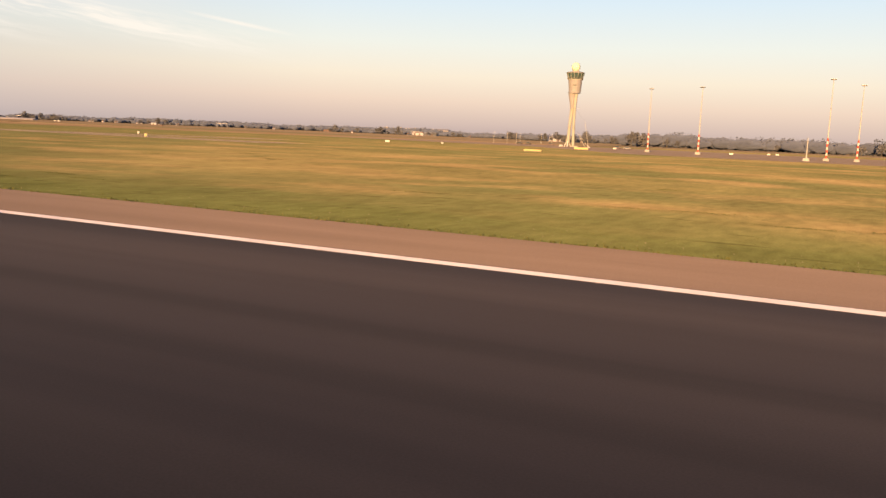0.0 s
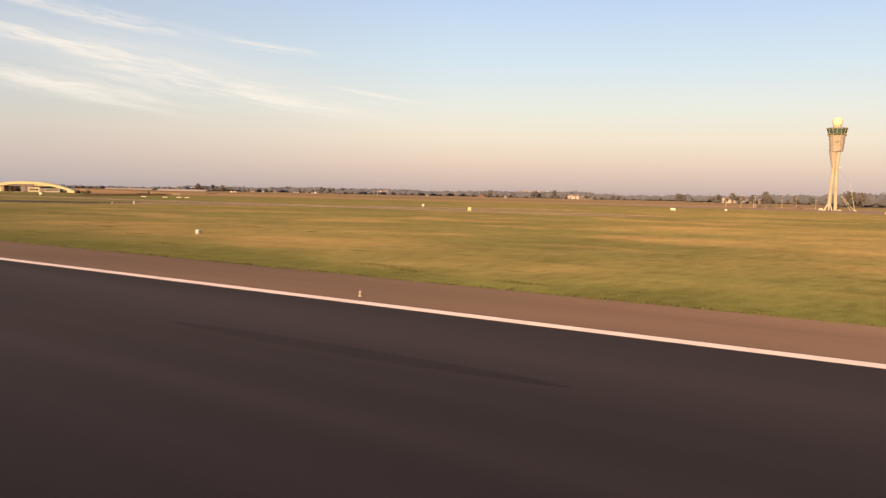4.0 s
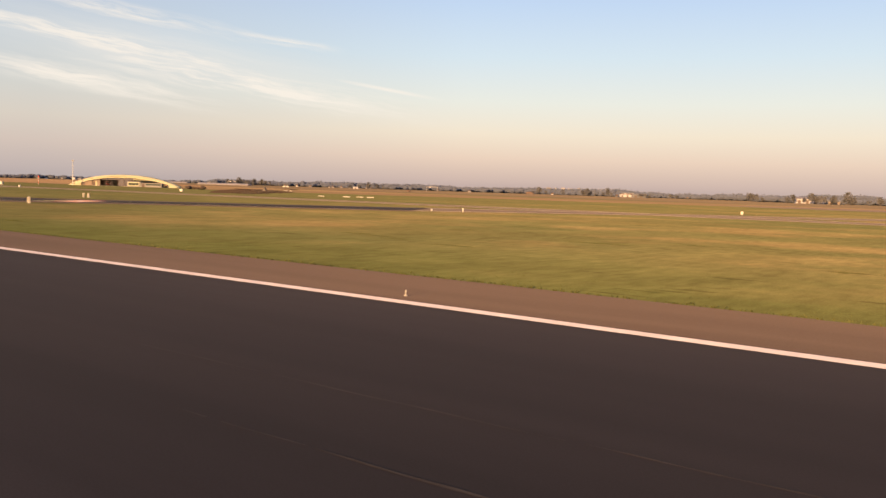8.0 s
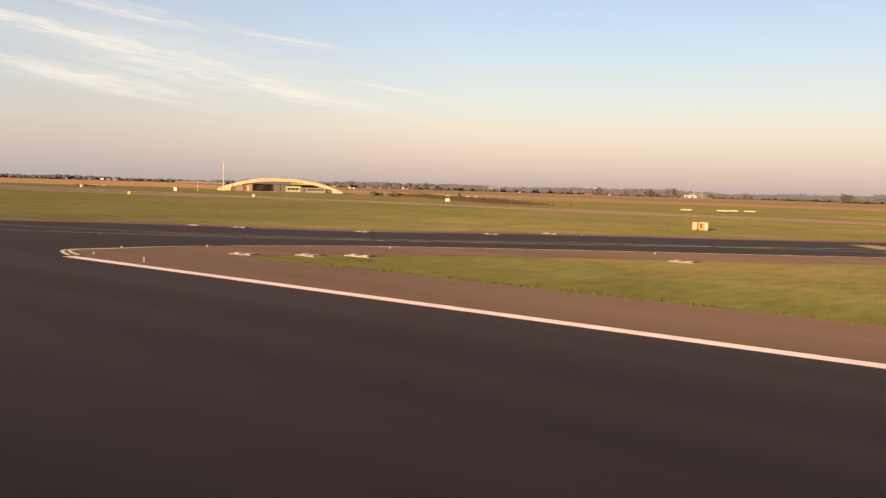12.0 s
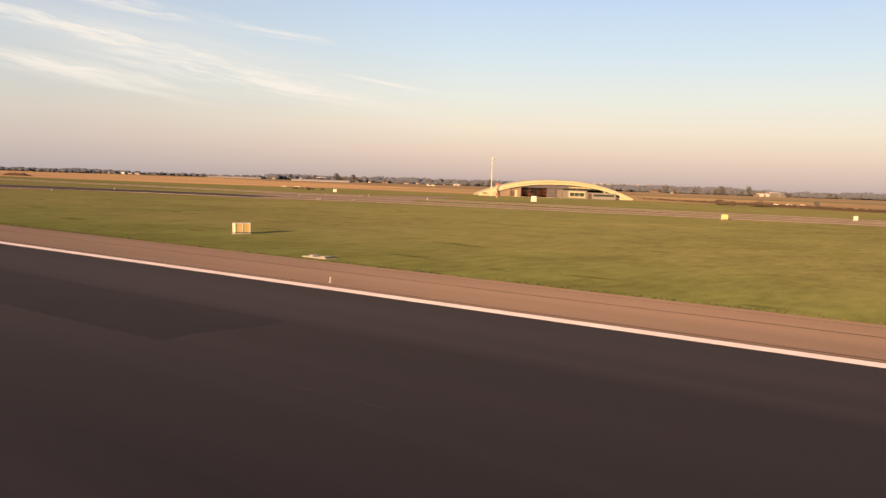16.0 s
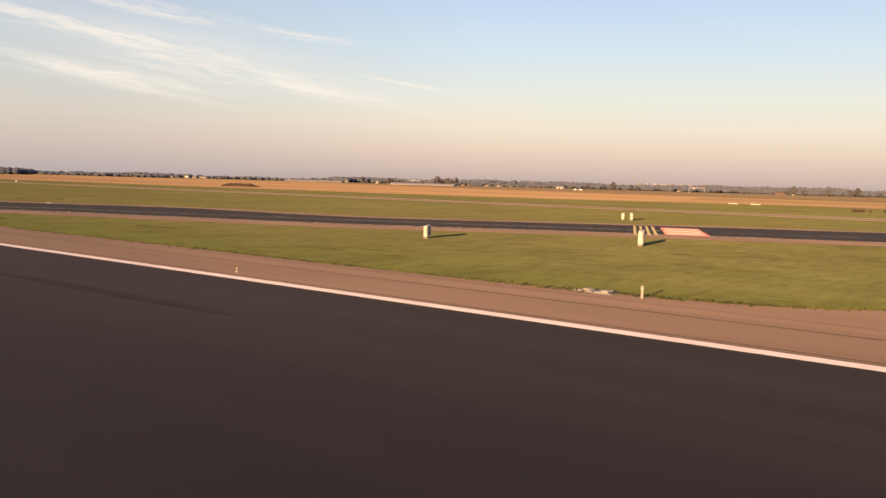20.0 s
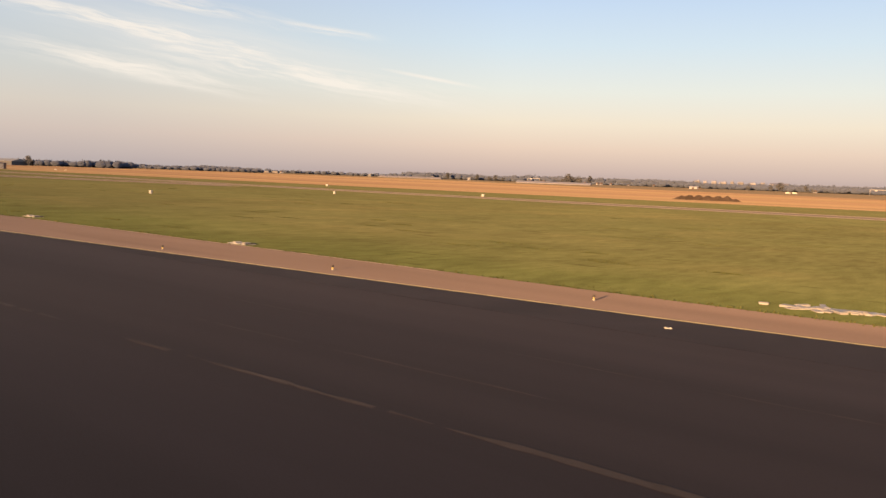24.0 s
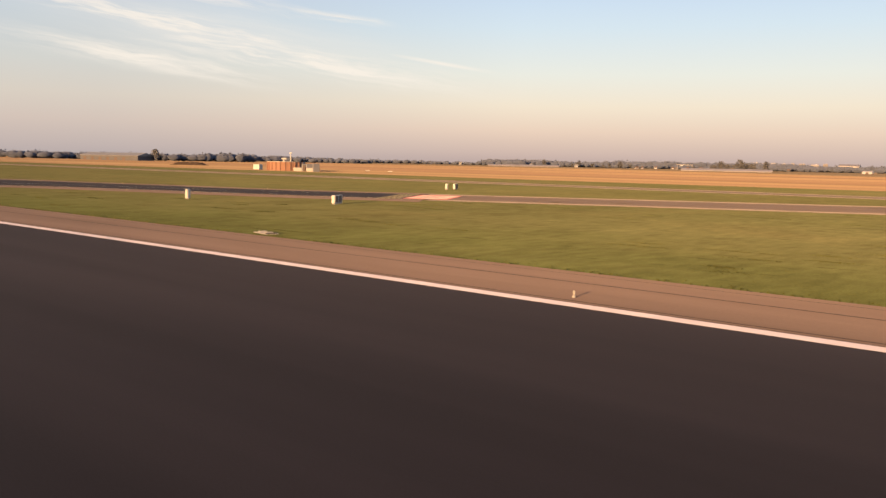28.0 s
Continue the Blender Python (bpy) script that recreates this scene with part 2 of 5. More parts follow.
ASPHALT = material("runway_asphalt", (0.0122, 0.0114, 0.0168), 0.9, 0.26, 0.3, 22.0, 0.03, stretch=(0.03, 1, 1), second=(0.0248, 0.0226, 0.0292), dry_end=(-150, -70), big=0.1, drough=1.0, spec=0.15)
ASPHALT_NEW = material("taxiway_asphalt", (0.011, 0.0105, 0.0155), 0.9, 0.22, 0.4, 22.0, 0.04, drough=1.0, spec=0.15)
ASPHALT_PATCH = material("fresh_asphalt", (0.0088, 0.0082, 0.0113), 0.9, 0.15, 0.5, 22.0, 0.03, drough=1.0, spec=0.15)
SHOULDER = material("shoulder_asphalt", (0.096, 0.077, 0.075), 0.95, 0.16, 0.25, 14.0, 0.06, stretch=(0.12, 1, 1), drough=1.0, spec=0.1, zone=(-115, -165, -500, -560, 0.64))
PALE_ROAD = material("pale_asphalt", (0.085, 0.073, 0.072), 0.95, 0.14, 0.2, 8.0, 0.4, stretch=(0.2, 1, 1), drough=1.0, spec=0.1)
GRASS = grass_material()
STUBBLE = material("stubble_field", (0.156, 0.114, 0.086), 0.95, 0.18, 0.03, 0.6, 0.6, stretch=(0.08, 1, 1), second=(0.193, 0.152, 0.104), big=0.012, drough=1.0, spec=0.0)
PALE_STUBBLE = material("tan_stubble", (0.152, 0.12, 0.09), 0.95, 0.16, 0.03, 0.6, 0.6, stretch=(0.1, 1, 1), second=(0.125, 0.106, 0.075), big=0.012, drough=1.0, spec=0.0)
DRY_FIELD = material("dry_fallow_field", (0.128, 0.1, 0.082), 0.95, 0.18, 0.03, 0.6, 0.6, stretch=(0.12, 1, 1), second=(0.1, 0.085, 0.066), big=0.01, drough=1.0, spec=0.0)
FAR_FIELD = material("far_fields", (0.086, 0.08, 0.068), 0.95, 0.2, 0.01, 0.3, 0.5, stretch=(0.15, 1, 1), second=(0.1, 0.086, 0.073), big=0.004, drough=1.0, spec=0.0)
SOIL = material("ploughed_soil", (0.05, 0.039, 0.033), 0.95, 0.2, 0.2, 1.5, 0.8, drough=1.0, spec=0.0)
PAINT = material("white_paint", (0.365, 0.355, 0.44), 0.7, 0.1, 0.8, 20.0, 0.2, drough=1.0, per_object=0.0)
CREAM_PAINT = material("cream_paint", (0.36, 0.36, 0.34), 0.75, 0.12, 0.8, 20.0, 0.2, drough=1.0)
SCUFF = material("scuffed_asphalt", (0.021, 0.0205, 0.027), 0.9, 0.2, 0.8, 20.0, 0.05, drough=1.0, spec=0.1)
PAINT_YELLOW = material("yellow_paint", (0.29, 0.315, 0.26), 0.7, 0.12, 0.8, 20.0, 0.2, drough=1.0)
WORN_YELLOW = material("worn_yellow_paint", (0.2, 0.19, 0.11), 0.8, 0.2, 0.8, 20.0, 0.1, drough=1.0)
SCAR = material("scraped_asphalt", (0.027, 0.0255, 0.03), 0.9, 0.2, 0.8, 20.0, 0.1, drough=1.0, spec=0.1)
PAINT_RED = material("red_paint", (0.33, 0.13, 0.13), 0.7, 0.1, 0.8, 20.0, 0.2, drough=1.0)
CONCRETE = material("pale_concrete", (0.28, 0.28, 0.28), 0.9, 0.16, 0.8, 9.0, 0.4, per_object=0.12)
TOWER_CONC = material("tower_concrete", (0.26, 0.27, 0.25), 0.85, 0.1, 0.12, 2.0, 0.2)
TOWER_STEEL = material("tower_cladding", (0.205, 0.208, 0.226), 0.6, 0.1, 0.2, 3.0, 0.1)
POLE = material("weathered_pole_paint", (0.29, 0.3, 0.3), 0.6, 0.1, 0.3, 4.0, 0.1)
TEAL = material("tinted_cab_glazing", (0.1, 0.17, 0.17), 0.15, 0.1, 0.4, 3.0, 0.0, metal=0.6)
WHITE = material("white_enamel", (0.38, 0.4, 0.41), 0.5, 0.06, 0.6, 8.0, 0.1)
SIGN_YELLOW = material("sign_yellow", (0.36, 0.3, 0.13), 0.45, 0.06, 1.2, 10.0, 0.1)
SIGN_BACK = material("sign_back_brown", (0.15, 0.1, 0.09), 0.6, 0.12, 1.2, 10.0, 0.2)
DARK = material("dark_metal", (0.022, 0.02, 0.02), 0.5, 0.15, 2.0, 14.0, 0.1)
GALV = material("galvanised_steel", (0.33, 0.34, 0.34), 0.5, 0.1, 1.0, 10.0, 0.1, metal=0.3)
ROOF_GOLD = material("arched_roof_skin", (0.33, 0.33, 0.24), 0.5, 0.06, 0.08, 1.0, 0.15)
ROOF_EDGE = material("roof_edge_cream", (0.34, 0.35, 0.27), 0.6, 0.06, 0.2, 2.0, 0.1)
FACADE = material("grey_facade", (0.17, 0.18, 0.2), 0.6, 0.08, 0.2, 3.0, 0.1)
FACADE_DARK = material("dark_facade", (0.075, 0.06, 0.06), 0.5, 0.1, 0.2, 3.0, 0.1)
RED = material("red_enamel", (0.34, 0.05, 0.03), 0.45, 0.08, 0.5, 6.0, 0.1)
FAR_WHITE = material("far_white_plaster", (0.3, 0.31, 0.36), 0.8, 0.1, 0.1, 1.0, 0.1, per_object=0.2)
PALE_EDGE = material("pale_verge", (0.17, 0.15, 0.142), 0.95, 0.15, 0.3, 8.0, 0.2, drough=1.0, spec=0.1)
TAN_WALL = material("tan_wall_panels", (0.17, 0.14, 0.125), 0.7, 0.08, 0.4, 4.0, 0.1)
FAR_BRICK = material("far_brick", (0.1, 0.075, 0.07), 0.85, 0.14, 0.3, 4.0, 0.2)
BRICK = material("orange_brick_wall", (0.2, 0.115, 0.085), 0.85, 0.14, 0.3, 4.0, 0.4)
# leaf colour paled towards blue, carrying the haze over the field-edge trees
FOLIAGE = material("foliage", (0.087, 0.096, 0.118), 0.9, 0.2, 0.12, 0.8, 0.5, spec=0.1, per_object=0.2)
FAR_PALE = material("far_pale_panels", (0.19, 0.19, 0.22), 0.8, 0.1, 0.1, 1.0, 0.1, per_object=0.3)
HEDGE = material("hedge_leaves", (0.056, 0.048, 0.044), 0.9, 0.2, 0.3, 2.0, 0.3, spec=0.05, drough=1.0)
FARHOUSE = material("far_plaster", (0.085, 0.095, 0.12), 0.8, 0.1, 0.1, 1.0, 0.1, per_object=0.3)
# far woods: distance haze is painted in as a lighter blue-grey leaf colour
FOLIAGE_FAR = material("hazy_far_foliage", (0.07, 0.087, 0.135), 0.95, 0.1, 0.03, 0.3, 0.3, spec=0.0, drough=1.0)
BARK = material("bark", (0.07, 0.068, 0.058), 0.9, 0.3, 0.5, 5.0, 0.6)
BLADES = material("grass_blades", (0.066, 0.08, 0.031), 0.9, 0.3, 0.05, 1.0, 0.0, spec=0.05, second=(0.078, 0.086, 0.036), big=0.02)
GLOW_WHITE = material("radome_skin", (0.5, 0.53, 0.42), 0.5, 0.04, 0.3, 3.0, 0.05)


def glass_material():
    m = bpy.data.materials.new("window_glass")
    m.use_nodes = True
    b = m.node_tree.nodes["Principled BSDF"]
    b.inputs["Base Color"].default_value = (0.035, 0.05, 0.05, 1)
    b.inputs["Roughness"].default_value, b.inputs["Specular IOR Level"].default_value = 0.06, 0.9
    return m


GLASS = glass_material()


def clear_glass():
    m = bpy.data.materials.new("clear_garage_glass")
    m.use_nodes = True
    b = m.node_tree.nodes["Principled BSDF"]
    b.inputs["Base Color"].default_value = (0.75, 0.72, 0.7, 1)
    b.inputs["Roughness"].default_value, b.inputs["Transmission Weight"].default_value, b.inputs["IOR"].default_value = 0.08, 1.0, 1.2
    return m


CLEAR = clear_glass()
MIRROR_GLASS = material("reflective_glazing", (0.26, 0.25, 0.28), 0.12, 0.05, 0.3, 2.0, 0.0, metal=0.75)

# ---- mesh helpers (full-size metres in, K times that out) ----


def part(name, bm, mat, parent=None, label=""):
    me = bpy.data.meshes.new(name)
    bm.to_mesh(me)
    bm.free()
    return part_mesh(name, me, mat, parent, label)


def part_mesh(name, me, mat, parent=None, label=""):
    me.transform(Matrix.Scale(K, 4))
    if mat:
        me.materials.append(mat)
    ob = new(name, me)
    ob.parent = parent
    if label:
        tagged(ob, label)
    return ob


def at(x, y, z=0.0, turn=0.0):
    return pose(x * K, y * K, z * K, 0, 0, turn)


def thing(name, x, y, z=0.0, turn=0.0, label="", category="", group="", kind=""):
    e = new(name)
    e.empty_display_size = 0.2
    e.matrix_basis = at(x, y, z, turn)
    return tagged(e, label, category, group, kind)


def box(sx, sy, sz, x=0, y=0, z=0, bevel=0.0, bm=None, taper=1.0):
    """A box whose foot's middle stands at x, y, z."""
    own = bm or bmesh.new()
    vs = bmesh.ops.create_cube(own, size=1.0)["verts"]
    for v in vs:
        k = taper if v.co.z > 0 else 1.0
        v.co = Vector((v.co.x * sx * k + x, v.co.y * sy * k + y, (v.co.z + 0.5) * sz + z))
    if bevel:
        es = list({e for v in vs for e in v.link_edges})
        bmesh.ops.bevel(own, geom=es, offset=bevel, segments=1, affect="EDGES")
    return own


def rod(p, q, r0, r1=None, seg=8, bm=None):
    own = bm or bmesh.new()
    p, q = Vector(p), Vector(q)
    d = q - p
    m = Matrix.Translation((p + q) / 2) @ d.to_track_quat("Z", "Y").to_matrix().to_4x4()
    bmesh.ops.create_cone(own, cap_ends=True, segments=seg, radius1=r0, radius2=r0 if r1 is None else r1, depth=d.length, matrix=m)
    return own


def sheet(name, points, z, mat, label, thick=0.0, parent=None, cat="", kind="structure"):
    """A flat patch with the outline given, as a thin slab with sides."""
    bm = bmesh.new()
    vs = [bm.verts.new((x, y, z)) for x, y in points]
    f = bm.faces.new(vs)
    if f.normal.z < 0:
        f.normal_update()
    bm.normal_update()
    if f.normal.z < 0:
        bmesh.ops.reverse_faces(bm, faces=[f])
    if thick:
        r = bmesh.ops.extrude_face_region(bm, geom=[f])
        for v in r["geom"]:
            if isinstance(v, bmesh.types.BMVert):
                v.co.z -= thick
        bmesh.ops.recalc_face_normals(bm, faces=bm.faces)
    bmesh.ops.triangulate(bm, faces=[g for g in bm.faces if len(g.verts) > 4])
    ob = part(name, bm, mat, parent)
    return tagged(ob, label, cat, "", kind) if not parent else ob


def smooth(pts, n=6):
    """Catmull-Rom through the points."""
    out = []
    for i in range(len(pts) - 1):
        p0, p1, p2, p3 = (Vector(pts[max(0, min(len(pts) - 1, i + k))]) for k in (-1, 0, 1, 2))
        for j in range(n):
            t = j / n
            out.append(tuple(0.5 * ((2 * p1) + (p2 - p0) * t + (2 * p0 - 5 * p1 + 4 * p2 - p3) * t * t + (3 * p1 - p0 - 3 * p2 + p3) * t ** 3)))
    return out + [tuple(pts[-1])]


def ribbon(name, pts, width, z, mat, label="", parent=None, kind="structure"):
    """A painted line of even width along the points."""
    bm = bmesh.new()
    rows = []
    for i, p in enumerate(pts):
        a, b = Vector(pts[max(0, i - 1)]), Vector(pts[min(len(pts) - 1, i + 1)])
        n = (b - a).normalized().orthogonal() if len(a) == 2 else Vector((0, 0))
        rows.append([bm.verts.new((p[0] + n.x * s * width / 2, p[1] + n.y * s * width / 2, z)) for s in (-1, 1)])
    for r, q in zip(rows, rows[1:]):
        bm.faces.new((r[0], r[1], q[1], q[0]))
    bmesh.ops.recalc_face_normals(bm, faces=bm.faces)
    if bm.faces[:][0].normal.z < 0:
        bmesh.ops.reverse_faces(bm, faces=bm.faces)
    ob = part(name, bm, mat, parent)
    return tagged(ob, label, "", "", kind) if not parent else ob


# ---- ground, runway, taxiways ----
def build_ground():
    bm = bmesh.new()
    xs = [-9000, -5000, -3000, -2200] + list(range(-1800, 400, 50)) + [1000, 3000, 6000]
    ys = [-6000, -2000, -400, -60, -40, 33, 60, 100, 150, 200, 300, 400, 600, 900, 1500, 2500, 4500, 8500]
    g = [[bm.verts.new((x, y, -0.04)) for y in ys] for x in xs]
    for i in range(len(xs) - 1):
        for j in range(len(ys) - 1):
            bm.faces.new((g[i][j], g[i + 1][j], g[i + 1][j + 1], g[i][j + 1]))
    tagged(part("ground", bm, GRASS), "wide flat airfield of mown yellow-green grass", "ground", "", "structure")


build_ground()
X0, X1 = 320, -2600
Y_LINE = 24.73
sheet("runway", [(X0, -33), (X0, Y_LINE + 0.45), (X1, Y_LINE + 0.45), (X1, -33)], 0.0, ASPHALT, "long dark brown-grey asphalt runway with tyre-worn streaks", 0.1, cat="runway")

# the far edge of each fast exit, from the runway out, and its near edge back from the wedge between it and the runway
E1_FAR = smooth([(-547.2, 25.1), (-527.1, 26.5), (-511.1, 29), (-499.5, 31.3), (-475.9, 37.8), (-462.5, 48.3), (-444.3, 58.7), (-433.2, 72.5), (-409.8, 93.4), (-383.5, 122.8), (-362.9, 151.2)], 5)
E1_NEAR = smooth([(-434, 24.9), (-438, 26.7), (-437.7, 29.8), (-436.7, 35.1), (-430.5, 45.3), (-418.9, 56.9), (-398.2, 75.6), (-381.3, 98.8), (-352.8, 130.8)], 5)
E2_FAR = smooth([(-1082.7, 25.1), (-1035.9, 27.8), (-1005.6, 30.6), (-981.8, 33.8), (-956.4, 38.3), (-934.8, 42.7), (-914.4, 52.9), (-895.7, 61.8), (-876.1, 73), (-847.7, 77), (-824.6, 92.5), (-796.1, 112.1), (-741.9, 135.2), (-713, 139)], 5)
E2_NEAR = smooth([(-885, 24.9), (-889, 26.7), (-891.2, 30.2), (-889.9, 36), (-880.6, 44.1), (-869.9, 50.3), (-836.1, 64.1), (-815.7, 77), (-791.7, 89.9), (-738.4, 115.7), (-708, 125)], 5)
E3_FAR = smooth([(-1637.7, 25.1), (-1597.4, 27.6), (-1556.9, 32.9), (-1515.8, 44.5), (-1484.5, 58.7), (-1435.2, 74.5), (-1402.3, 83.6), (-1381.8, 94.3)], 5)
E3_NEAR = smooth([(-1442.7, 24.9), (-1449.3, 29.4), (-1446.5, 37.4), (-1432.8, 55.2), (-1414, 64.1), (-1389, 73), (-1370.4, 81.9)], 5)


def offset(pts, d, taper=0):
    # d metres to one side; with a taper the distance runs out over so many points
    out = []
    for i, p in enumerate(pts):
        a, b = Vector(pts[max(0, i - 1)]), Vector(pts[min(len(pts) - 1, i + 1)])
        t = (b - a).normalized()
        k = d * max(0.0, 1 - i / taper) if taper else d
        out.append((p[0] - t.y * k, p[1] + t.x * k))
    return out


def exit_road(name, far, near, label, pale):
    # pale verge under the dark surface, then the surface
    f2 = [(x, max(y, 32.9)) if y < 33.1 else (x, y) for x, y in offset(far, 4.5)]
    n2 = [(x, y) for x, y in offset(near, -6.7) if y > 36.0]
    sheet(name + "_verge", [(far[0][0], 24.83)] + [p for p in f2] + n2[::-1] + [(n2[0][0] - 1.0, 32.6), (near[0][0] + 2, 24.9)], -0.016, SHOULDER,
          "pale brown asphalt verge along the curved exit taxiway", 0.05, cat="pavement")
    sheet(name, [(far[0][0], 24.55)] + far + offset(near, -0.55, 18)[::-1] + [(near[0][0] + 1.0, 24.55)], 0.005, ASPHALT_NEW, label, 0.06, cat="taxiway")


for i, seg in enumerate([(X0, X1)]):
    sheet("shoulder", [(seg[0], Y_LINE + 0.4), (seg[0], 32.75), (seg[1], 32.75), (seg[1], Y_LINE + 0.4)], -0.012, SHOULDER,
          "pale brown asphalt shoulder beside the runway", 0.06, cat="pavement")
exit_road("exit_taxiway_1", E1_FAR, E1_NEAR, "dark asphalt fast exit taxiway curving off the runway", True)
exit_road("exit_taxiway_2", E2_FAR, E2_NEAR, "dark asphalt fast exit taxiway curving off the runway", True)
exit_road("exit_taxiway_3", E3_FAR, E3_NEAR, "dark asphalt fast exit taxiway in the grass", True)
# a pale unmarked link to the second exit
LINK = smooth([(-842, 32.5), (-796.9, 33.1), (-780.2, 36.5), (-772.2, 49.8), (-765.1, 64.1), (-759.7, 89.9), (-748.2, 105)], 4)
LINK_B = smooth([(-733, 32.7), (-738.4, 32.9), (-741.5, 35.6), (-744.6, 40.9), (-749, 57.8), (-747.3, 91.6), (-742.8, 115.7)], 4)
sheet("pale_link_road", LINK + LINK_B[::-1], -0.02, SHOULDER, "pale brown asphalt link from the runway to the taxiway", 0.05, cat="pavement")
def pale_road(name, pts, z, label):
    """A pale road whose two edges, one out and one back, carry a lighter verge line."""
    sheet(name, pts, z, PALE_ROAD, label, 0.05, cat="taxiway")
    h = len(pts) // 2
    for side in (pts[:h], pts[h:]):
        ribbon("verge_line", side, 3.0, z + 0.0045, PALE_EDGE, "light worn verge line along the pale taxiway")


# the pale pavement that carries the exits on, and the parallel taxiway far out
pale_road("pale_taxiway_1", [(-365.5, 153), (-326.3, 200.2), (-280.9, 258), (-261.6, 250.9), (-318.3, 188.6), (-350.3, 129.9)], -0.02, "pale asphalt taxiway between grass")
pale_road("pale_taxiway_2", [(-733.3, 136.1), (-675.7, 153), (-584.5, 165.5), (-585.9, 151.2), (-677.4, 135.2), (-738.4, 114.8)], -0.02, "pale asphalt taxiway between grass")
pale_road("pale_taxiway_3", [(-1382.7, 95.2), (-1326.7, 126.3), (-1235.2, 158.4), (-1216, 149.5), (-1323.1, 104.1), (-1370.4, 81)], -0.02, "pale asphalt taxiway between grass")
pale_road("parallel_taxiway", smooth([(-220.9, 204.6), (-482.2, 190.4), (-883, 182.4), (-1283.7, 174.4), (-2184.2, 169)], 4) + smooth([(-2185.4, 156.6), (-1285, 161), (-884.4, 167.3), (-483.7, 174.4), (-222.5, 186.8)], 4),
          -0.026, "pale narrow taxiway parallel to the runway")
sheet("tower_apron", [(-420, 480), (-230, 425), (-150, 306), (250, 292), (250, 500), (-180, 570), (-380, 570)], -0.024, PALE_ROAD, "grey-brown apron round the control tower", 0.05, cat="pavement")

sheet("station_apron", [(-753, 182), (-741, 203), (-712, 138), (-726, 128)], -0.0235, PALE_ROAD, "pale asphalt apron between the taxiways", 0.05, cat="pavement")
sheet("station_road", [(-731, 177), (-736, 216), (-734, 236), (-723, 228), (-707, 185), (-696, 166), (-687, 158), (-683, 132), (-696, 120), (-705, 118), (-713, 138)], -0.0225, PALE_ROAD, "pale asphalt road from the taxiway to the fire station", 0.05, cat="pavement")

# fields
sheet("stubble_field", [(-1010, 640), (-950, 460), (-905, 330), (-930, 272), (-1000, 252), (-1127, 241), (-1454, 220.6), (-2580.5, 209.1), (-4465.1, 373.7), (-4125.2, 900), (-2700, 930), (-1900, 1060), (-1450, 800), (-1110, 665)], -0.029, STUBBLE,
      "orange stubble field beyond the airfield", 0.04, cat="field")
sheet("pale_stubble_field", [(-655, 600), (-700, 430), (-765, 345), (-840, 338), (-885, 300), (-940, 268), (-920, 335), (-965, 460), (-1030, 646), (-900, 618)], -0.0305, PALE_STUBBLE, "tan stubble field behind the fire station", 0.03, cat="field")
ribbon("field_ditch", smooth([(-1160, 682), (-1010, 642), (-900, 610), (-820, 545), (-745, 462)], 4), 9.0, -0.024, SOIL, "dark ditch along the far side of the stubble")
sheet("ploughed_strip", [(-740, 412), (-667, 384), (-606, 342), (-524, 238), (-541, 229), (-598, 276), (-668, 338)], -0.027, SOIL, "strip of dark ploughed soil beyond the far taxiway", 0.02, cat="field")
sheet("brown_field", [(-3200, 1100), (-900, 640), (-200, 700), (900, 900), (1500, 3800), (-3000, 4200), (-6500, 3600), (-6500, 1200)], -0.036, FAR_FIELD, "hazy brown farmland beyond the airfield", 0.03, cat="field")
sheet("dry_field", [(-640, 330), (-960, 312), (-917, 462), (-647, 600), (-260, 690), (-260, 560)], -0.0325, DRY_FIELD, "brown dry field behind the fire station", 0.02, cat="field")

# ---- markings ----
def edge_line(a, b):
    return sheet("runway_edge_line", [(a, 24.4), (a, 25.07), (b, 25.07), (b, 24.4)], 0.006, PAINT, "broad white painted runway edge line", 0.012, cat="marking")


for a, b in ((X0, -434), (-547.2, -885), (-1085.7, -1442.7), (-1637.7, X1)):
    edge_line(a, b)
E1_LINE = smooth([(-550.8, 24.6), (-527.1, 26.3), (-511.1, 28.7), (-499.5, 31.1), (-481.9, 33.1), (-467.7, 35.6), (-446.5, 44.1), (-431.4, 56.3), (-420.7, 68), (-393.1, 87.2), (-374.4, 113.9)], 5)
E2_LINE = smooth([(-1089.7, 24.6), (-1035.9, 27.8), (-1020.7, 28.9), (-1005.6, 30.4), (-993.2, 32), (-956.8, 34.3), (-921.5, 36.5), (-899.2, 44.3), (-882.3, 52.4), (-873.4, 57), (-843.5, 69.4), (-811.9, 87.2)], 5)
LEADS = []
for far_line, near, lead in (
        (E1_LINE, E1_NEAR, [(-509.9, 10.0), (-496.8, 14.4), (-472.8, 24), (-451.5, 37.4), (-432, 53.4), (-407.5, 80.1), (-379.4, 113)]),
        (E2_LINE, E2_NEAR, [(-1006.4, 11.8), (-989.6, 16), (-957.8, 24), (-916.4, 38.3), (-886.8, 51.6), (-843.4, 71.2), (-790.7, 99.6)]),
        (smooth(E3_FAR[::5], 3), E3_NEAR, [(-1599.7, 3.6), (-1538.7, 14.2), (-1486.7, 35.6), (-1444.5, 58.7), (-1392.4, 81.9)])):
    LEADS.append(lead)
    ribbon("taxiway_edge_line", far_line, 0.18, 0.009, WORN_YELLOW, "thin pale yellow taxiway edge line")
    for d in (0.0, -0.5):       # one line that doubles round the tip
        ribbon("taxiway_edge_line", offset(near, d, 18)[1:None if d == 0 else 17], 0.24, 0.009, PAINT_YELLOW, "thin pale yellow taxiway edge line")
    ribbon("lead_off_line", smooth(lead, 8), 0.15, 0.009, PAINT_YELLOW, "pale yellow lead-off line curving across the runway")
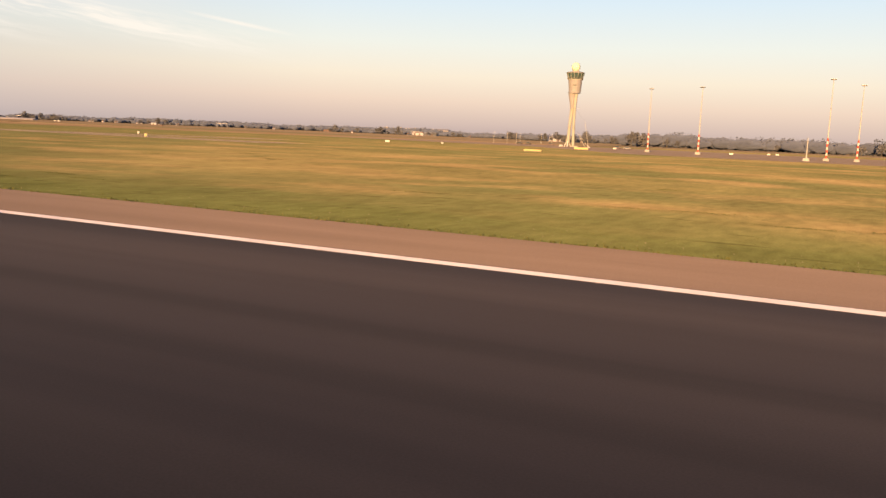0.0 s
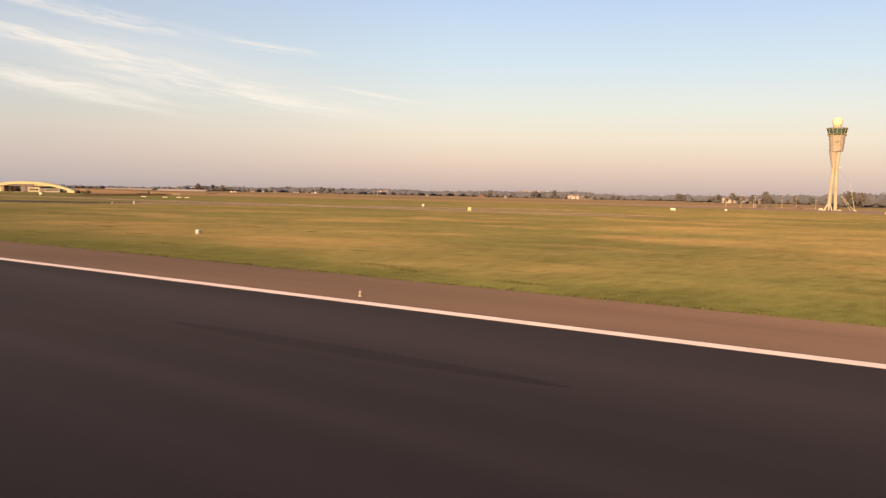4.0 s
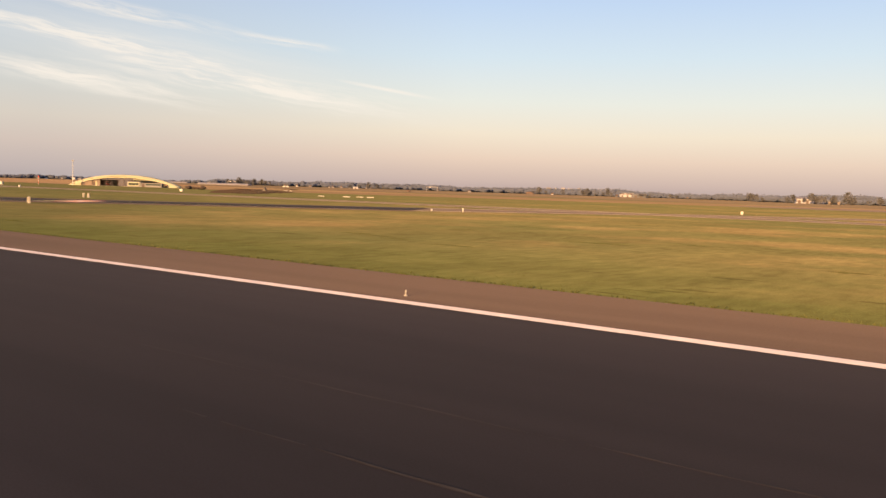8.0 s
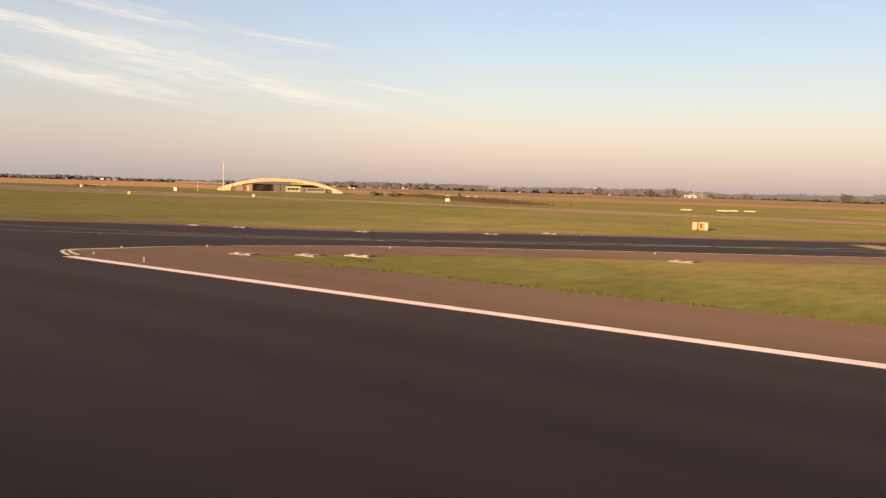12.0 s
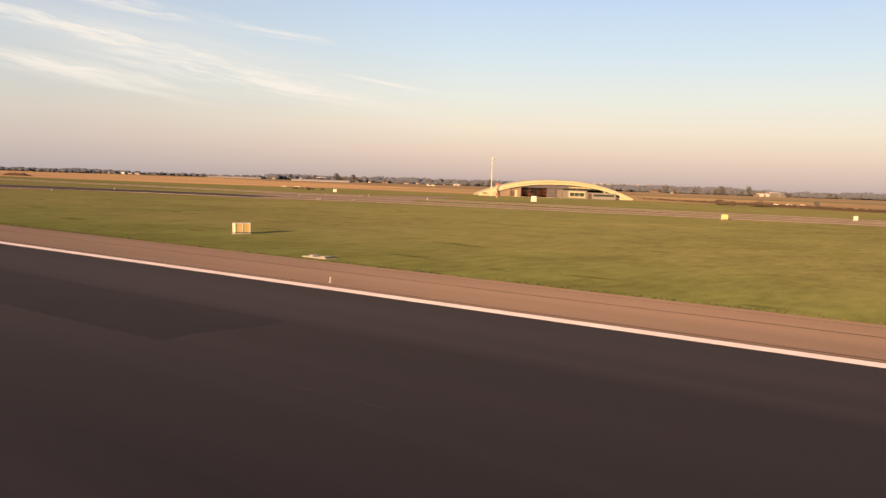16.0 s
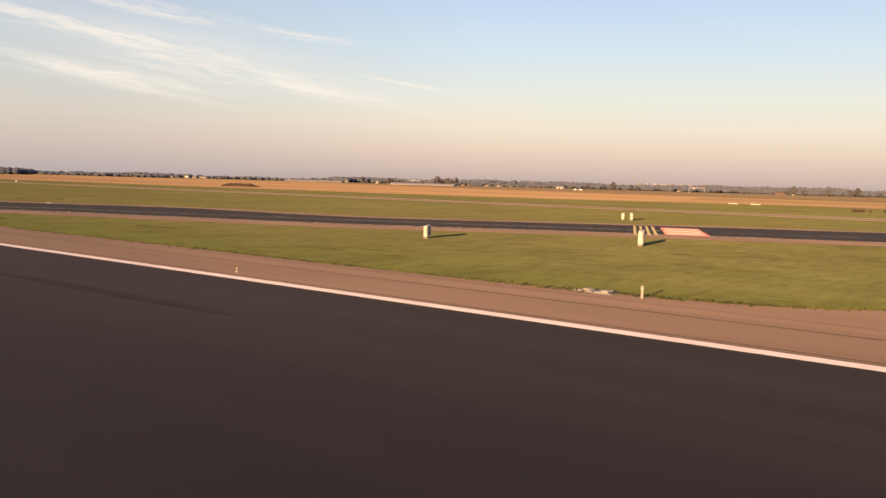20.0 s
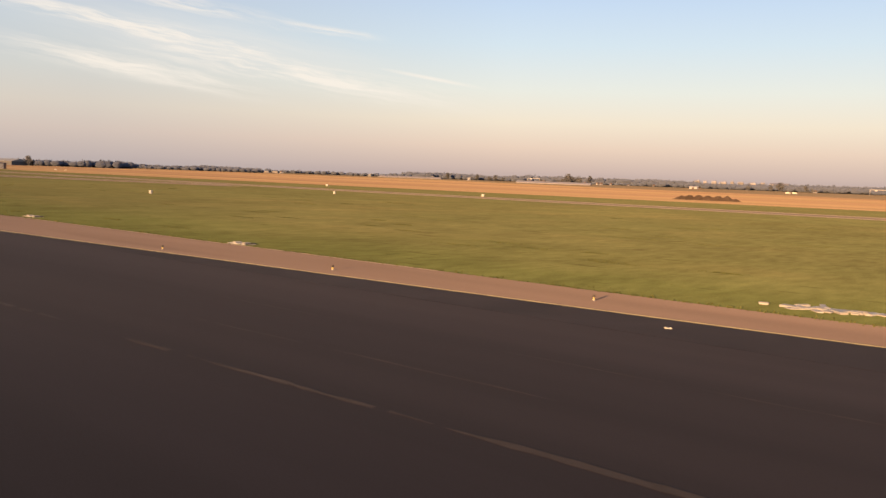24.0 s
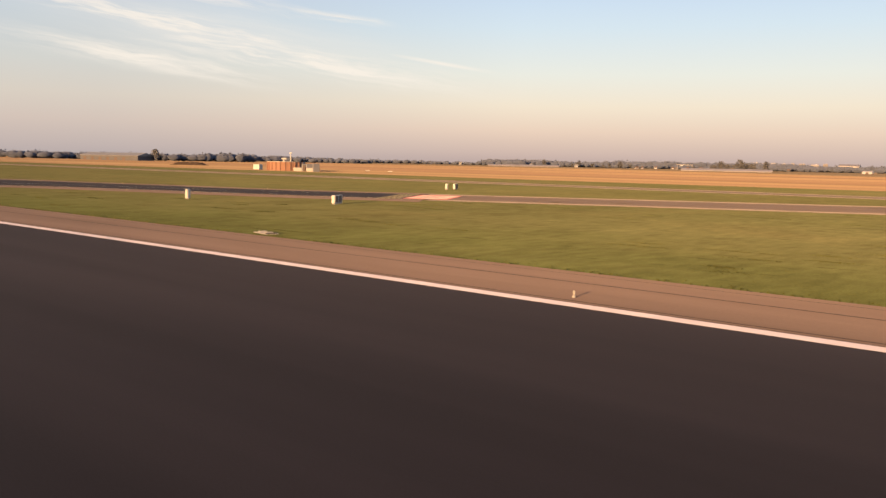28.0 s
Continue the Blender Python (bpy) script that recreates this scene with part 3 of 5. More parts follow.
# bars across the shoulder of the exits
for x, y0, y1, w in ((-546.0, 25.3, 30.6, 0.55), (-532.9, 26.1, 31, 0.65), (-520, 27.5, 31.9, 0.65), (-507.8, 29.5, 34.1, 0.72)):
    sheet("shoulder_bar", [(x - w / 2, y0), (x + w / 2, y0), (x + w / 2 - 0.6, y1), (x - w / 2 - 0.6, y1)], -0.007, CREAM_PAINT, "pale painted bar across the runway shoulder", 0.01, cat="marking")


def hold_marking(x, y, turn, w, ln):
    """A red mandatory patch with unreadable white bars, and a ladder of yellow bars beside it, on the taxiway."""
    e = thing("holding_marking", x, y, 0.006, turn, "red painted holding-position patch with white bars and yellow ladder", "marking")
    part("red_patch", box(w, ln, 0.012), PAINT_RED, e)
    for i in range(3):
        part("white_bar", box(w * 0.86, ln * 0.13, 0.004, 0, (i - 1) * ln * 0.3, 0.012), CREAM_PAINT, e)
    for i in range(4):
        part("yellow_bar", box(0.3, ln * 1.25, 0.008, -w / 2 - 0.9 - i * 0.7, 0, 0.0), WORN_YELLOW, e)
    return e


hold_marking(-397.8, 87.5, 36.0, 5.2, 12.0)
hold_marking(-808.0, 89.3, 25.0, 4.4, 16.0)
hold_marking(-1375.0, 87.5, 30.0, 6.0, 13.0)


def mesh_from(name, verts, quads, mat):
    me = bpy.data.meshes.new(name)
    n, q = len(verts), len(quads)
    me.vertices.add(n)
    me.vertices.foreach_set("co", np.asarray(verts, np.float32).ravel())
    w = quads.shape[1]
    me.loops.add(q * w)
    me.loops.foreach_set("vertex_index", quads.astype(np.int32).ravel())
    me.polygons.add(q)
    me.polygons.foreach_set("loop_start", np.arange(0, q * w, w, dtype=np.int32))
    me.update(calc_edges=True)
    return part_mesh(name, me, mat)


# darker repairs and worn pale scratches on the runway
def repair(x, y, sx, sy, seed):
    rnd = random.Random(seed)
    pts = []
    for i in range(28):
        a = i / 28 * 2 * math.pi
        k = 1 + rnd.uniform(-0.14, 0.1)
        c_, s_ = math.cos(a), math.sin(a)
        pts.append((x + sx * 1.15 * c_, y + sy * (abs(s_) ** 1.3) * math.copysign(1, s_) * k + 0.1 * sy * c_))
    sheet("asphalt_repair", pts, 0.0025, ASPHALT_PATCH, "darker asphalt repair in the runway", 0.006, cat="pavement")


for i, (x, y, sx, sy) in enumerate(((-638.6, 14.7, 8.1, 0.6), (-244.8, 12.6, 5.4, 0.5), (-803.3, 17.8, 7.2, 0.5), (-158.4, 16.9, 6.3, 0.5))):
    repair(x, y, sx, sy, i)
for x0, x1, y0, y1 in ((-1112.6, -1103.2, 15.4, 24.0), (-1232, -1183.5, 14.6, 17.9), (-341.5, -333.0, 15.8, 22.2), (-602.0, -583.2, 13.6, 18.1)):
    rnd_ = random.Random(int(-x0))
    edge = [(x0 + (x1 - x0) * k / 6, y0) for k in range(6)] + [(x1, y0 + (y1 - y0) * k / 6) for k in range(6)]
    edge += [(x1 - (x1 - x0) * k / 6, y1) for k in range(6)] + [(x0, y1 - (y1 - y0) * k / 6) for k in range(6)]
    sheet("asphalt_repair", [(px + rnd_.uniform(-0.25, 0.25), py + rnd_.uniform(-0.12, 0.12)) for px, py in edge], 0.0025, ASPHALT_PATCH, "darker rectangular asphalt repair in the runway", 0.006, cat="pavement")


def joint_scars():
    """Broken pale scars along the paving joints, which lie a paver's width apart, and wider scuffs between them."""
    rnd = np.random.RandomState(5)
    v, q, v2, q2 = [], [], [], []

    def strip(vs, qs, x, ln, y, w, z, lean=0.0):
        # one worn streak whose width wanders and which thins out at both ends
        n = max(6, int(ln * 2.5))
        ws = [w * rnd.uniform(0.45, 1.0) * min(1.0, 0.15 + 4 * k / n, 0.15 + 4 * (n - k) / n) for k in range(n + 1)]
        for k in range(n):
            if rnd.rand() < 0.07:
                continue
            b = len(vs)
            xa, xb = x + ln * k / n, x + ln * (k + 1) / n
            for px, s_ in ((xa, -ws[k]), (xb, -ws[k + 1]), (xb, ws[k + 1]), (xa, ws[k])):
                vs.append((px, y + (px - x) * lean + s_ + 0.02 * math.sin(px * 1.7), z))
            qs.append((b, b + 1, b + 2, b + 3))

    # joint, from, to, how wide, how unbroken
    for y, a, b, wd, keep in ((9.65, -540, -494, 0.075, 0.8), (13.05, -552, -490, 0.085, 0.95), (19.3, -530, -490, 0.06, 0.9), (16.2, -530, -496, 0.035, 0.6),
                              (12.35, -1046, -1012, 0.15, 0.95), (10.1, -1012, -985, 0.13, 0.8), (15.6, -1040, -1000, 0.05, 0.6), (19.0, -1046, -1000, 0.04, 0.6),
                              (12.0, -1000, -985, 0.06, 0.8), (13.0, -268, -250, 0.05, 0.8), (9.8, -268, -250, 0.06, 0.8)):
        x = b
        while x > a:
            ln = rnd.uniform(2.5, 9.0)
            if rnd.rand() < keep:
                strip(v, q, x - ln, ln, y + rnd.normal(0, 0.02), wd * rnd.uniform(0.6, 1.3), 0.0065)
            x -= ln + rnd.uniform(0.0, 0.5)
    for i in range(46):
        x, y = rnd.uniform(-1480, -30), rnd.uniform(5.5, 22)
        if i < 22:
            x = rnd.choice([-505, -1003, -1003]) + rnd.uniform(-16, 16)
        strip(v2, q2, x, rnd.uniform(2, 6), y, rnd.uniform(0.05, 0.16), 0.0058 if i < 22 else 0.0028, rnd.uniform(-0.03, 0.03))
    tagged(mesh_from("joint_scars", np.array(v), np.array(q), SCAR), "pale broken scars along the paving joints of the asphalt", "scratch", "", "stuff")
    tagged(mesh_from("tyre_scuffs", np.array(v2), np.array(q2), SCUFF), "faint pale scuffs on the dark asphalt", "scuff", "", "stuff")


joint_scars()

# ---- lights, slabs and signs ----
RL = thing("runway_edge_light", 0, 26.25, 0, 0, "small white runway edge light on the shoulder", "runway light", "runway edge lights")
part("base", rod((0, 0, -0.06), (0, 0, 0.04), 0.1, 0.09, 10), CONCRETE, RL)
part("stem", rod((0, 0, 0.04), (0, 0, 0.17), 0.035, 0.03, 8), POLE, RL, "white stem")
part("lamp_head", rod((0, 0, 0.17), (0, 0, 0.28), 0.052, 0.046, 10), POLE, RL, "round lamp head")
part("cap", rod((0, 0, 0.28), (0, 0, 0.3), 0.046, 0.02, 10), GALV, RL)
RL_X = [-429.2 - 53.4 * k - {-6: 5.6, -5: 3.5, -4: 1.3}.get(k, 0.0) for k in range(-8, 1)] + [-589.2, -642.1, -695.5, -750.5, -805.5, -860.7, -1086.7, -1143.6, -1199.5, -1257.1, -1315.5, -1373, -1431]
RL.matrix_basis = at(RL_X[0], 26.25)
RL.scale = (0.8, 0.8, 0.8)
for x in RL_X[1:]:
    copy_thing(RL, at(x, 26.25))

TL = thing("taxiway_light", -437.7, 30.3, 0, 0, "small dark and yellow taxiway edge light post", "taxiway light", "taxiway edge lights")
part("base", rod((0, 0, -0.06), (0, 0, 0.03), 0.07, 0.065, 10), CONCRETE, TL)
part("stem", rod((0, 0, 0.03), (0, 0, 0.15), 0.055, 0.05, 8), SIGN_YELLOW, TL, "yellow stem")
part("lamp_head", rod((0, 0, 0.15), (0, 0, 0.28), 0.068, 0.05, 10), DARK, TL, "dark lamp head")
TL.scale = (0.85, 0.85, 0.85)
for x, y in ((-434.8, 26.7), (-435.8, 35.4), (-428.3, 45.4), (-545.6, 27.1), (-1062.1, 27.3), (-1049.1, 28.5), (-535.7, 27), (-532.2, 28), (-519.4, 29.4), (-1008.3, 32.9), (-1022.1, 31.8), (-1035.5, 30.1), (-995.1, 35.1),
             (-885.2, 26.5), (-889.6, 30.7), (-887.2, 36.9), (-885.9, 62.7), (-897.5, 58.3), (-909, 53.8), (-920.6, 49.8), (-414, 58.7), (-391.1, 85.4), (-445.2, 61.4), (-429.2, 76.5),
             (-867.2, 50.7), (-837.9, 62.3), (-764.2, 65.8), (-758.8, 91.6), (-743.7, 117.4), (-687.4, 135.2), (-1411.2, 62.3), (-1437.9, 76.5), (-1409.9, 86.3), (-312.1, 228.7), (-308, 220.6)):
    copy_thing(TL, at(x, y))

# flush lights beside the lead-off lines
IL = thing("inset_light", 0, 0, 0, 0, "small round flush light set in the asphalt", "inset light", "inset lights")
part("housing", rod((0, 0, 0.0), (0, 0, 0.01), 0.07, 0.062, 12), CREAM_PAINT, IL)
part("lens", box(0.05, 0.03, 0.005, 0, 0, 0.009), DARK, IL)
_first = True
for lead in LEADS:
    pts, run = smooth(lead, 12), 0.0
    for p, p2 in zip(pts, pts[1:]):
        run += math.hypot(p2[0] - p[0], p2[1] - p[1])
        if run > 7.2 and 2 < p[1] < 45:
            run = 0.0
            m = at(p[0] + 0.1, p[1] - 0.32, 0.004)
            if _first:
                IL.matrix_basis, _first = m, False
            else:
                copy_thing(IL, m)

copy_thing(IL, at(-1030.6, 26.3, 0.004) @ Matrix.Scale(2.0, 4))
ribbon("grass_lip", [(-1094 + 6 * i, 32.82 + 0.05 * math.sin(i * 2.3)) for i in range(9)], 0.2, -0.0065, PALE_EDGE, "pale sandy lip between the shoulder and the grass")

# concrete pads sunk in the grass edge
SLAB = thing("cable_pit_slab", -139.6, 33.5, 0, 0, "pale concrete cable-pit slab at the grass edge", "slab", "cable pit slabs")
part("slab", box(1.9, 0.9, 0.18, 0, 0, -0.17, 0.03), CONCRETE, SLAB)
for px in (-0.42, 0.5):
    part("cover", box(0.34, 0.5, 0.09, px, 0, 0.0, 0.025), CONCRETE, SLAB, "raised concrete cover")
# plain dark strip added for the tuft of dark grass at the slab's end
part("rim", box(0.16, 0.8, 0.06, 0.86, 0, 0.0, 0.015), DARK, SLAB, "dark end strip in place of a grass tuft")
for i, (x, y) in enumerate(((-1343.6, 34.2), (-1063.3, 33.8), (-1164, 33.7), (-349.2, 33.8), (-245, 33.9), (-430, 33.7), (-427.2, 36.5), (-425.2, 38.9), (-458.9, 51.8),
                            (-454, 53.3), (-443.5, 59.4), (-435.1, 68.9), (-432.6, 76.3), (-410, 53.8), (-519.2, 34.6), (-504.7, 37.7), (-549.7, 33.8), (-995.6, 40.9),
                            (-1093.7, 34.4), (-789.8, 33.7), (-921.6, 54.3), (-896.6, 63.6), (-877.1, 35.8), (-873.7, 34), (-668.7, 34), (-597.8, 34.3), (-1229.6, 34.1))):
    copy_thing(SLAB, at(x, y, 0, (i * 37) % 24 - 12))


def rubble(x, y, sx, sy, n, seed):
    """Broken flat pieces of concrete lying together."""
    rnd = random.Random(seed)
    e = thing("broken_concrete", x, y, 0, 18, "patch of broken pale concrete at the grass edge", "rubble")
    for i in range(n):
        bm = box(rnd.uniform(0.2, 0.7), rnd.uniform(0.2, 0.5), rnd.uniform(0.05, 0.1), 0, 0, -0.045, 0.012)
        bmesh.ops.rotate(bm, verts=bm.verts, matrix=Matrix.Rotation(rnd.uniform(0, 3.1), 3, "Z"))
        u, v = rnd.gauss(0, 0.42), rnd.gauss(0, 0.4)
        bmesh.ops.translate(bm, verts=bm.verts, vec=(u * sx, v * sy, 0))
        part("concrete_piece", bm, CONCRETE, e)
    return e


rubble(-1028.2, 35.8, 3.0, 0.9, 42, 4)


def sign(x, y, turn, w, h, thick, face, edge, ribs, label, rear=None):
    """A lit cabinet sign on short legs: the face looks along the thing's own +X, the ends along Y."""
    e = thing("taxiway_sign", x, y, 0, turn, label, "sign", "airfield signs")
    part("cabinet", box(thick, w, h - 0.08, 0, 0, 0.08, 0.03), edge, e)
    part("face", box(0.03, w - 0.12, h - 0.2, thick / 2 + 0.012, 0, 0.14, 0.008), face, e, "flat sign face")
    part("rear_face", box(0.03, w - 0.12, h - 0.2, -thick / 2 - 0.012, 0, 0.14, 0.008), rear or face, e)
    for i in range(ribs + 1):
        yy = (i / ribs - 0.5) * (w - 0.16)
        for s in (-1, 1):
            part("rib", box(0.05, 0.07, h - 0.09, s * (thick / 2 + 0.045), yy, 0.085), edge, e)
        part("leg", rod((0, yy, -0.1), (0, yy, 0.1), 0.05, 0.05, 6), GALV, e)
    part("footing", box(thick + 0.1, w + 0.1, 0.1, 0, 0, -0.09, 0.02), CONCRETE, e)
    return e


YS, BR = SIGN_YELLOW, SIGN_BACK
sign(-396, 57.2, 65, 1.1, 0.9, 0.3, YS, CREAM_PAINT, 3, "yellow cabinet sign beside the exit taxiway")
sign(-385.1, 70.9, 65, 2.5, 1.0, 0.3, YS, CREAM_PAINT, 7, "wide yellow ribbed cabinet sign beside the exit taxiway")
two = sign(-427.2, 106.5, 234, 1.5, 1.0, 0.34, YS, CREAM_PAINT, 1, "cream-framed sign with a yellow panel and a dark square")
part("dark_square", box(0.02, 0.5, 0.55, 0.206, -0.2, 0.26, 0.005), DARK, two, "dark square")
part("square_centre", box(0.02, 0.18, 0.2, 0.22, -0.2, 0.42, 0.004), CREAM_PAINT, two, "cream centre of the square")
sign(-428.05, 105.75, 234, 0.5, 1.0, 0.34, YS, CREAM_PAINT, 1, "narrow cream sign beside the taxiway")
sign(-817.1, 55.5, 31, 2.3, 1.0, 0.18, BR, WHITE, 2, "brown sign with a white end beside the exit taxiway")
sign(-801.8, 64.7, 22, 2.8, 1.15, 0.26, BR, WHITE, 3, "wide brown sign with a white end beside the exit taxiway")
sign(-748.3, 77.8, 272, 1.6, 0.95, 0.35, WHITE, WHITE, 2, "blank white sign board at the link road")
sign(-826.6, 113.0, 26, 0.35, 1.0, 0.26, WHITE, WHITE, 1, "narrow white sign behind the taxiway")
sign(-826, 114.6, 26, 3.2, 1.0, 0.22, BR, WHITE, 1, "small brown sign with a white end behind the taxiway")
sign(-1153.8, 82.8, 285, 0.5, 0.52, 0.28, WHITE, WHITE, 1, "small white marker box in the grass")
sign(-1160.1, 133.5, 285, 0.52, 0.62, 0.3, WHITE, WHITE, 1, "small white marker box in the grass")
sign(-1245, 210, 285, 0.85, 0.72, 0.35, WHITE, WHITE, 1, "small white marker box by the far taxiway")
sign(-1150.5, 178, 285, 0.65, 0.7, 0.35, WHITE, WHITE, 1, "small white marker box by the far taxiway")
sign(-1385.4, 55.5, 285, 0.42, 1.1, 0.35, WHITE, WHITE, 1, "narrow white marker in the grass")
sign(-1368.9, 63.8, 24, 2.1, 0.95, 0.3, BR, WHITE, 2, "brown sign with a white end beside the exit taxiway")
sign(-1396.5, 116.0, 285, 0.45, 1.0, 0.35, WHITE, WHITE, 1, "narrow white sign behind the taxiway")
sign(-1396.5, 118.5, 26, 2.2, 1.0, 0.3, BR, WHITE, 1, "small brown sign with a white end behind the taxiway")
sign(-608.5, 140.8, 285, 1.1, 0.85, 0.4, YS, YS, 1, "small yellow box sign in the grass")
sign(-594.5, 175.3, 285, 0.8, 0.9, 0.4, WHITE, WHITE, 1, "small white marker box by the far taxiway")
sign(-615.2, 43.4, -18, 1.35, 0.82, 0.4, YS, WHITE, 2, "orange-yellow distance sign with cream end in the grass")
sign(-1177.4, 44.1, -18, 1.35, 0.82, 0.4, YS, WHITE, 2, "orange-yellow distance sign with cream end in the grass")
sign(-269.5, 190, 285, 0.95, 0.95, 0.4, YS, CREAM_PAINT, 1, "small yellow sign with cream frame by the far taxiway")
sign(-342.5, 135.5, 285, 0.3, 0.8, 0.3, WHITE, WHITE, 1, "narrow white marker post by the pale taxiway")
sign(-348, 132.5, 285, 0.3, 0.45, 0.3, WHITE, WHITE, 1, "low white marker by the pale taxiway")
sign(-317, 232, 285, 0.7, 0.9, 0.4, WHITE, WHITE, 1, "small white marker post by the far taxiway")
sign(-209.4, 52.3, 285, 0.36, 0.4, 0.4, WHITE, WHITE, 1, "small white marker box in the grass")
sign(-260.0, 320, 285, 1.9, 0.9, 0.4, WHITE, WHITE, 2, "long white marker board near the apron")
sign(-556.7, 226.8, 285, 1.6, 1.1, 0.4, WHITE, WHITE, 1, "small white marker box by the far taxiway")
sign(-774.4, 221.4, 285, 1.4, 1.1, 0.4, WHITE, WHITE, 1, "small white marker box by the far taxiway")
sign(-391.5, 61.6, 65, 0.3, 0.75, 0.25, CREAM_PAINT, CREAM_PAINT, 1, "small white marker post beside the exit taxiway")
for bx, by in ((-197, 464), (-200, 505), (-122, 528), (-118, 537), (-133, 453)):
    sign(bx, by, 280, 1.8, 0.9, 0.8, WHITE, WHITE, 1, "small white marker box on the apron")
sign(-190, 379, 275, 6.5, 1.0, 1.2, YS, SIGN_YELLOW, 5, "long low pale yellow barrier on the apron")
sign(-249, 352, 275, 1.0, 0.75, 0.5, WHITE, WHITE, 1, "small white marker box on the apron")
sign(-171.4, 265.3, 275, 6.0, 0.6, 0.8, YS, SIGN_YELLOW, 4, "long low pale yellow barrier on the apron")


sign(-686.5, 212.5, 290, 1.7, 1.7, 0.9, WHITE, CREAM_PAINT, 1, "squat cream cabinet in front of the fire station")


def light_bar(x, y, w):
    """A long white bar of lamps on short legs."""
    e = thing("approach_light_bar", x, y, 0, 8, "long white light bar on short legs in the grass", "light bar", "light bars")
    part("bar", box(w, 0.4, 0.3, 0, 0, 0.3, 0.05), WHITE, e)
    for i in range(4):
        xx = (i / 3 - 0.5) * (w - 0.8)
        part("leg", rod((xx, 0, -0.1), (xx, 0, 0.31), 0.04, 0.04, 6), DARK, e)
        part("lamp", rod((xx, -0.2, 0.46), (xx, -0.24, 0.46), 0.1, 0.09, 8), GALV, e)
    return e


for x, y, w in ((-475.8, 231, 3.0), (-467.2, 236, 3.0), (-466.5, 243, 3.0), (-462.0, 244, 3.0), (-868, 284, 3.0), (-861.2, 286, 3.2), (-658, 364, 2.6), (-657, 382, 2.6), (-651, 381, 2.4)):
    light_bar(x, y, w)
for x, y in ((-1570, 268), (-1556, 268)):
    light_bar(x, y, 2.4)


# ---- the control tower ----
def ring(bm, z, r, cx, cy, n, turn=0.0, sy=1.0):
    return [bm.verts.new((cx + r * math.cos(2 * math.pi * i / n + turn), cy + r * sy * math.sin(2 * math.pi * i / n + turn), z)) for i in range(n)]


def loft(levels, n, turn=0.0, cap=True):
    """A skin through rings (z, radius, x, y)."""
    bm = bmesh.new()
    rs = [ring(bm, z, r, x, y, n, turn) for z, r, x, y in levels]
    for a, b in zip(rs, rs[1:]):
        for i in range(n):
            bm.faces.new((a[i], a[(i + 1) % n], b[(i + 1) % n], b[i]))
    if cap:
        bm.faces.new(rs[0][::-1])
        bm.faces.new(rs[-1])
    return bm


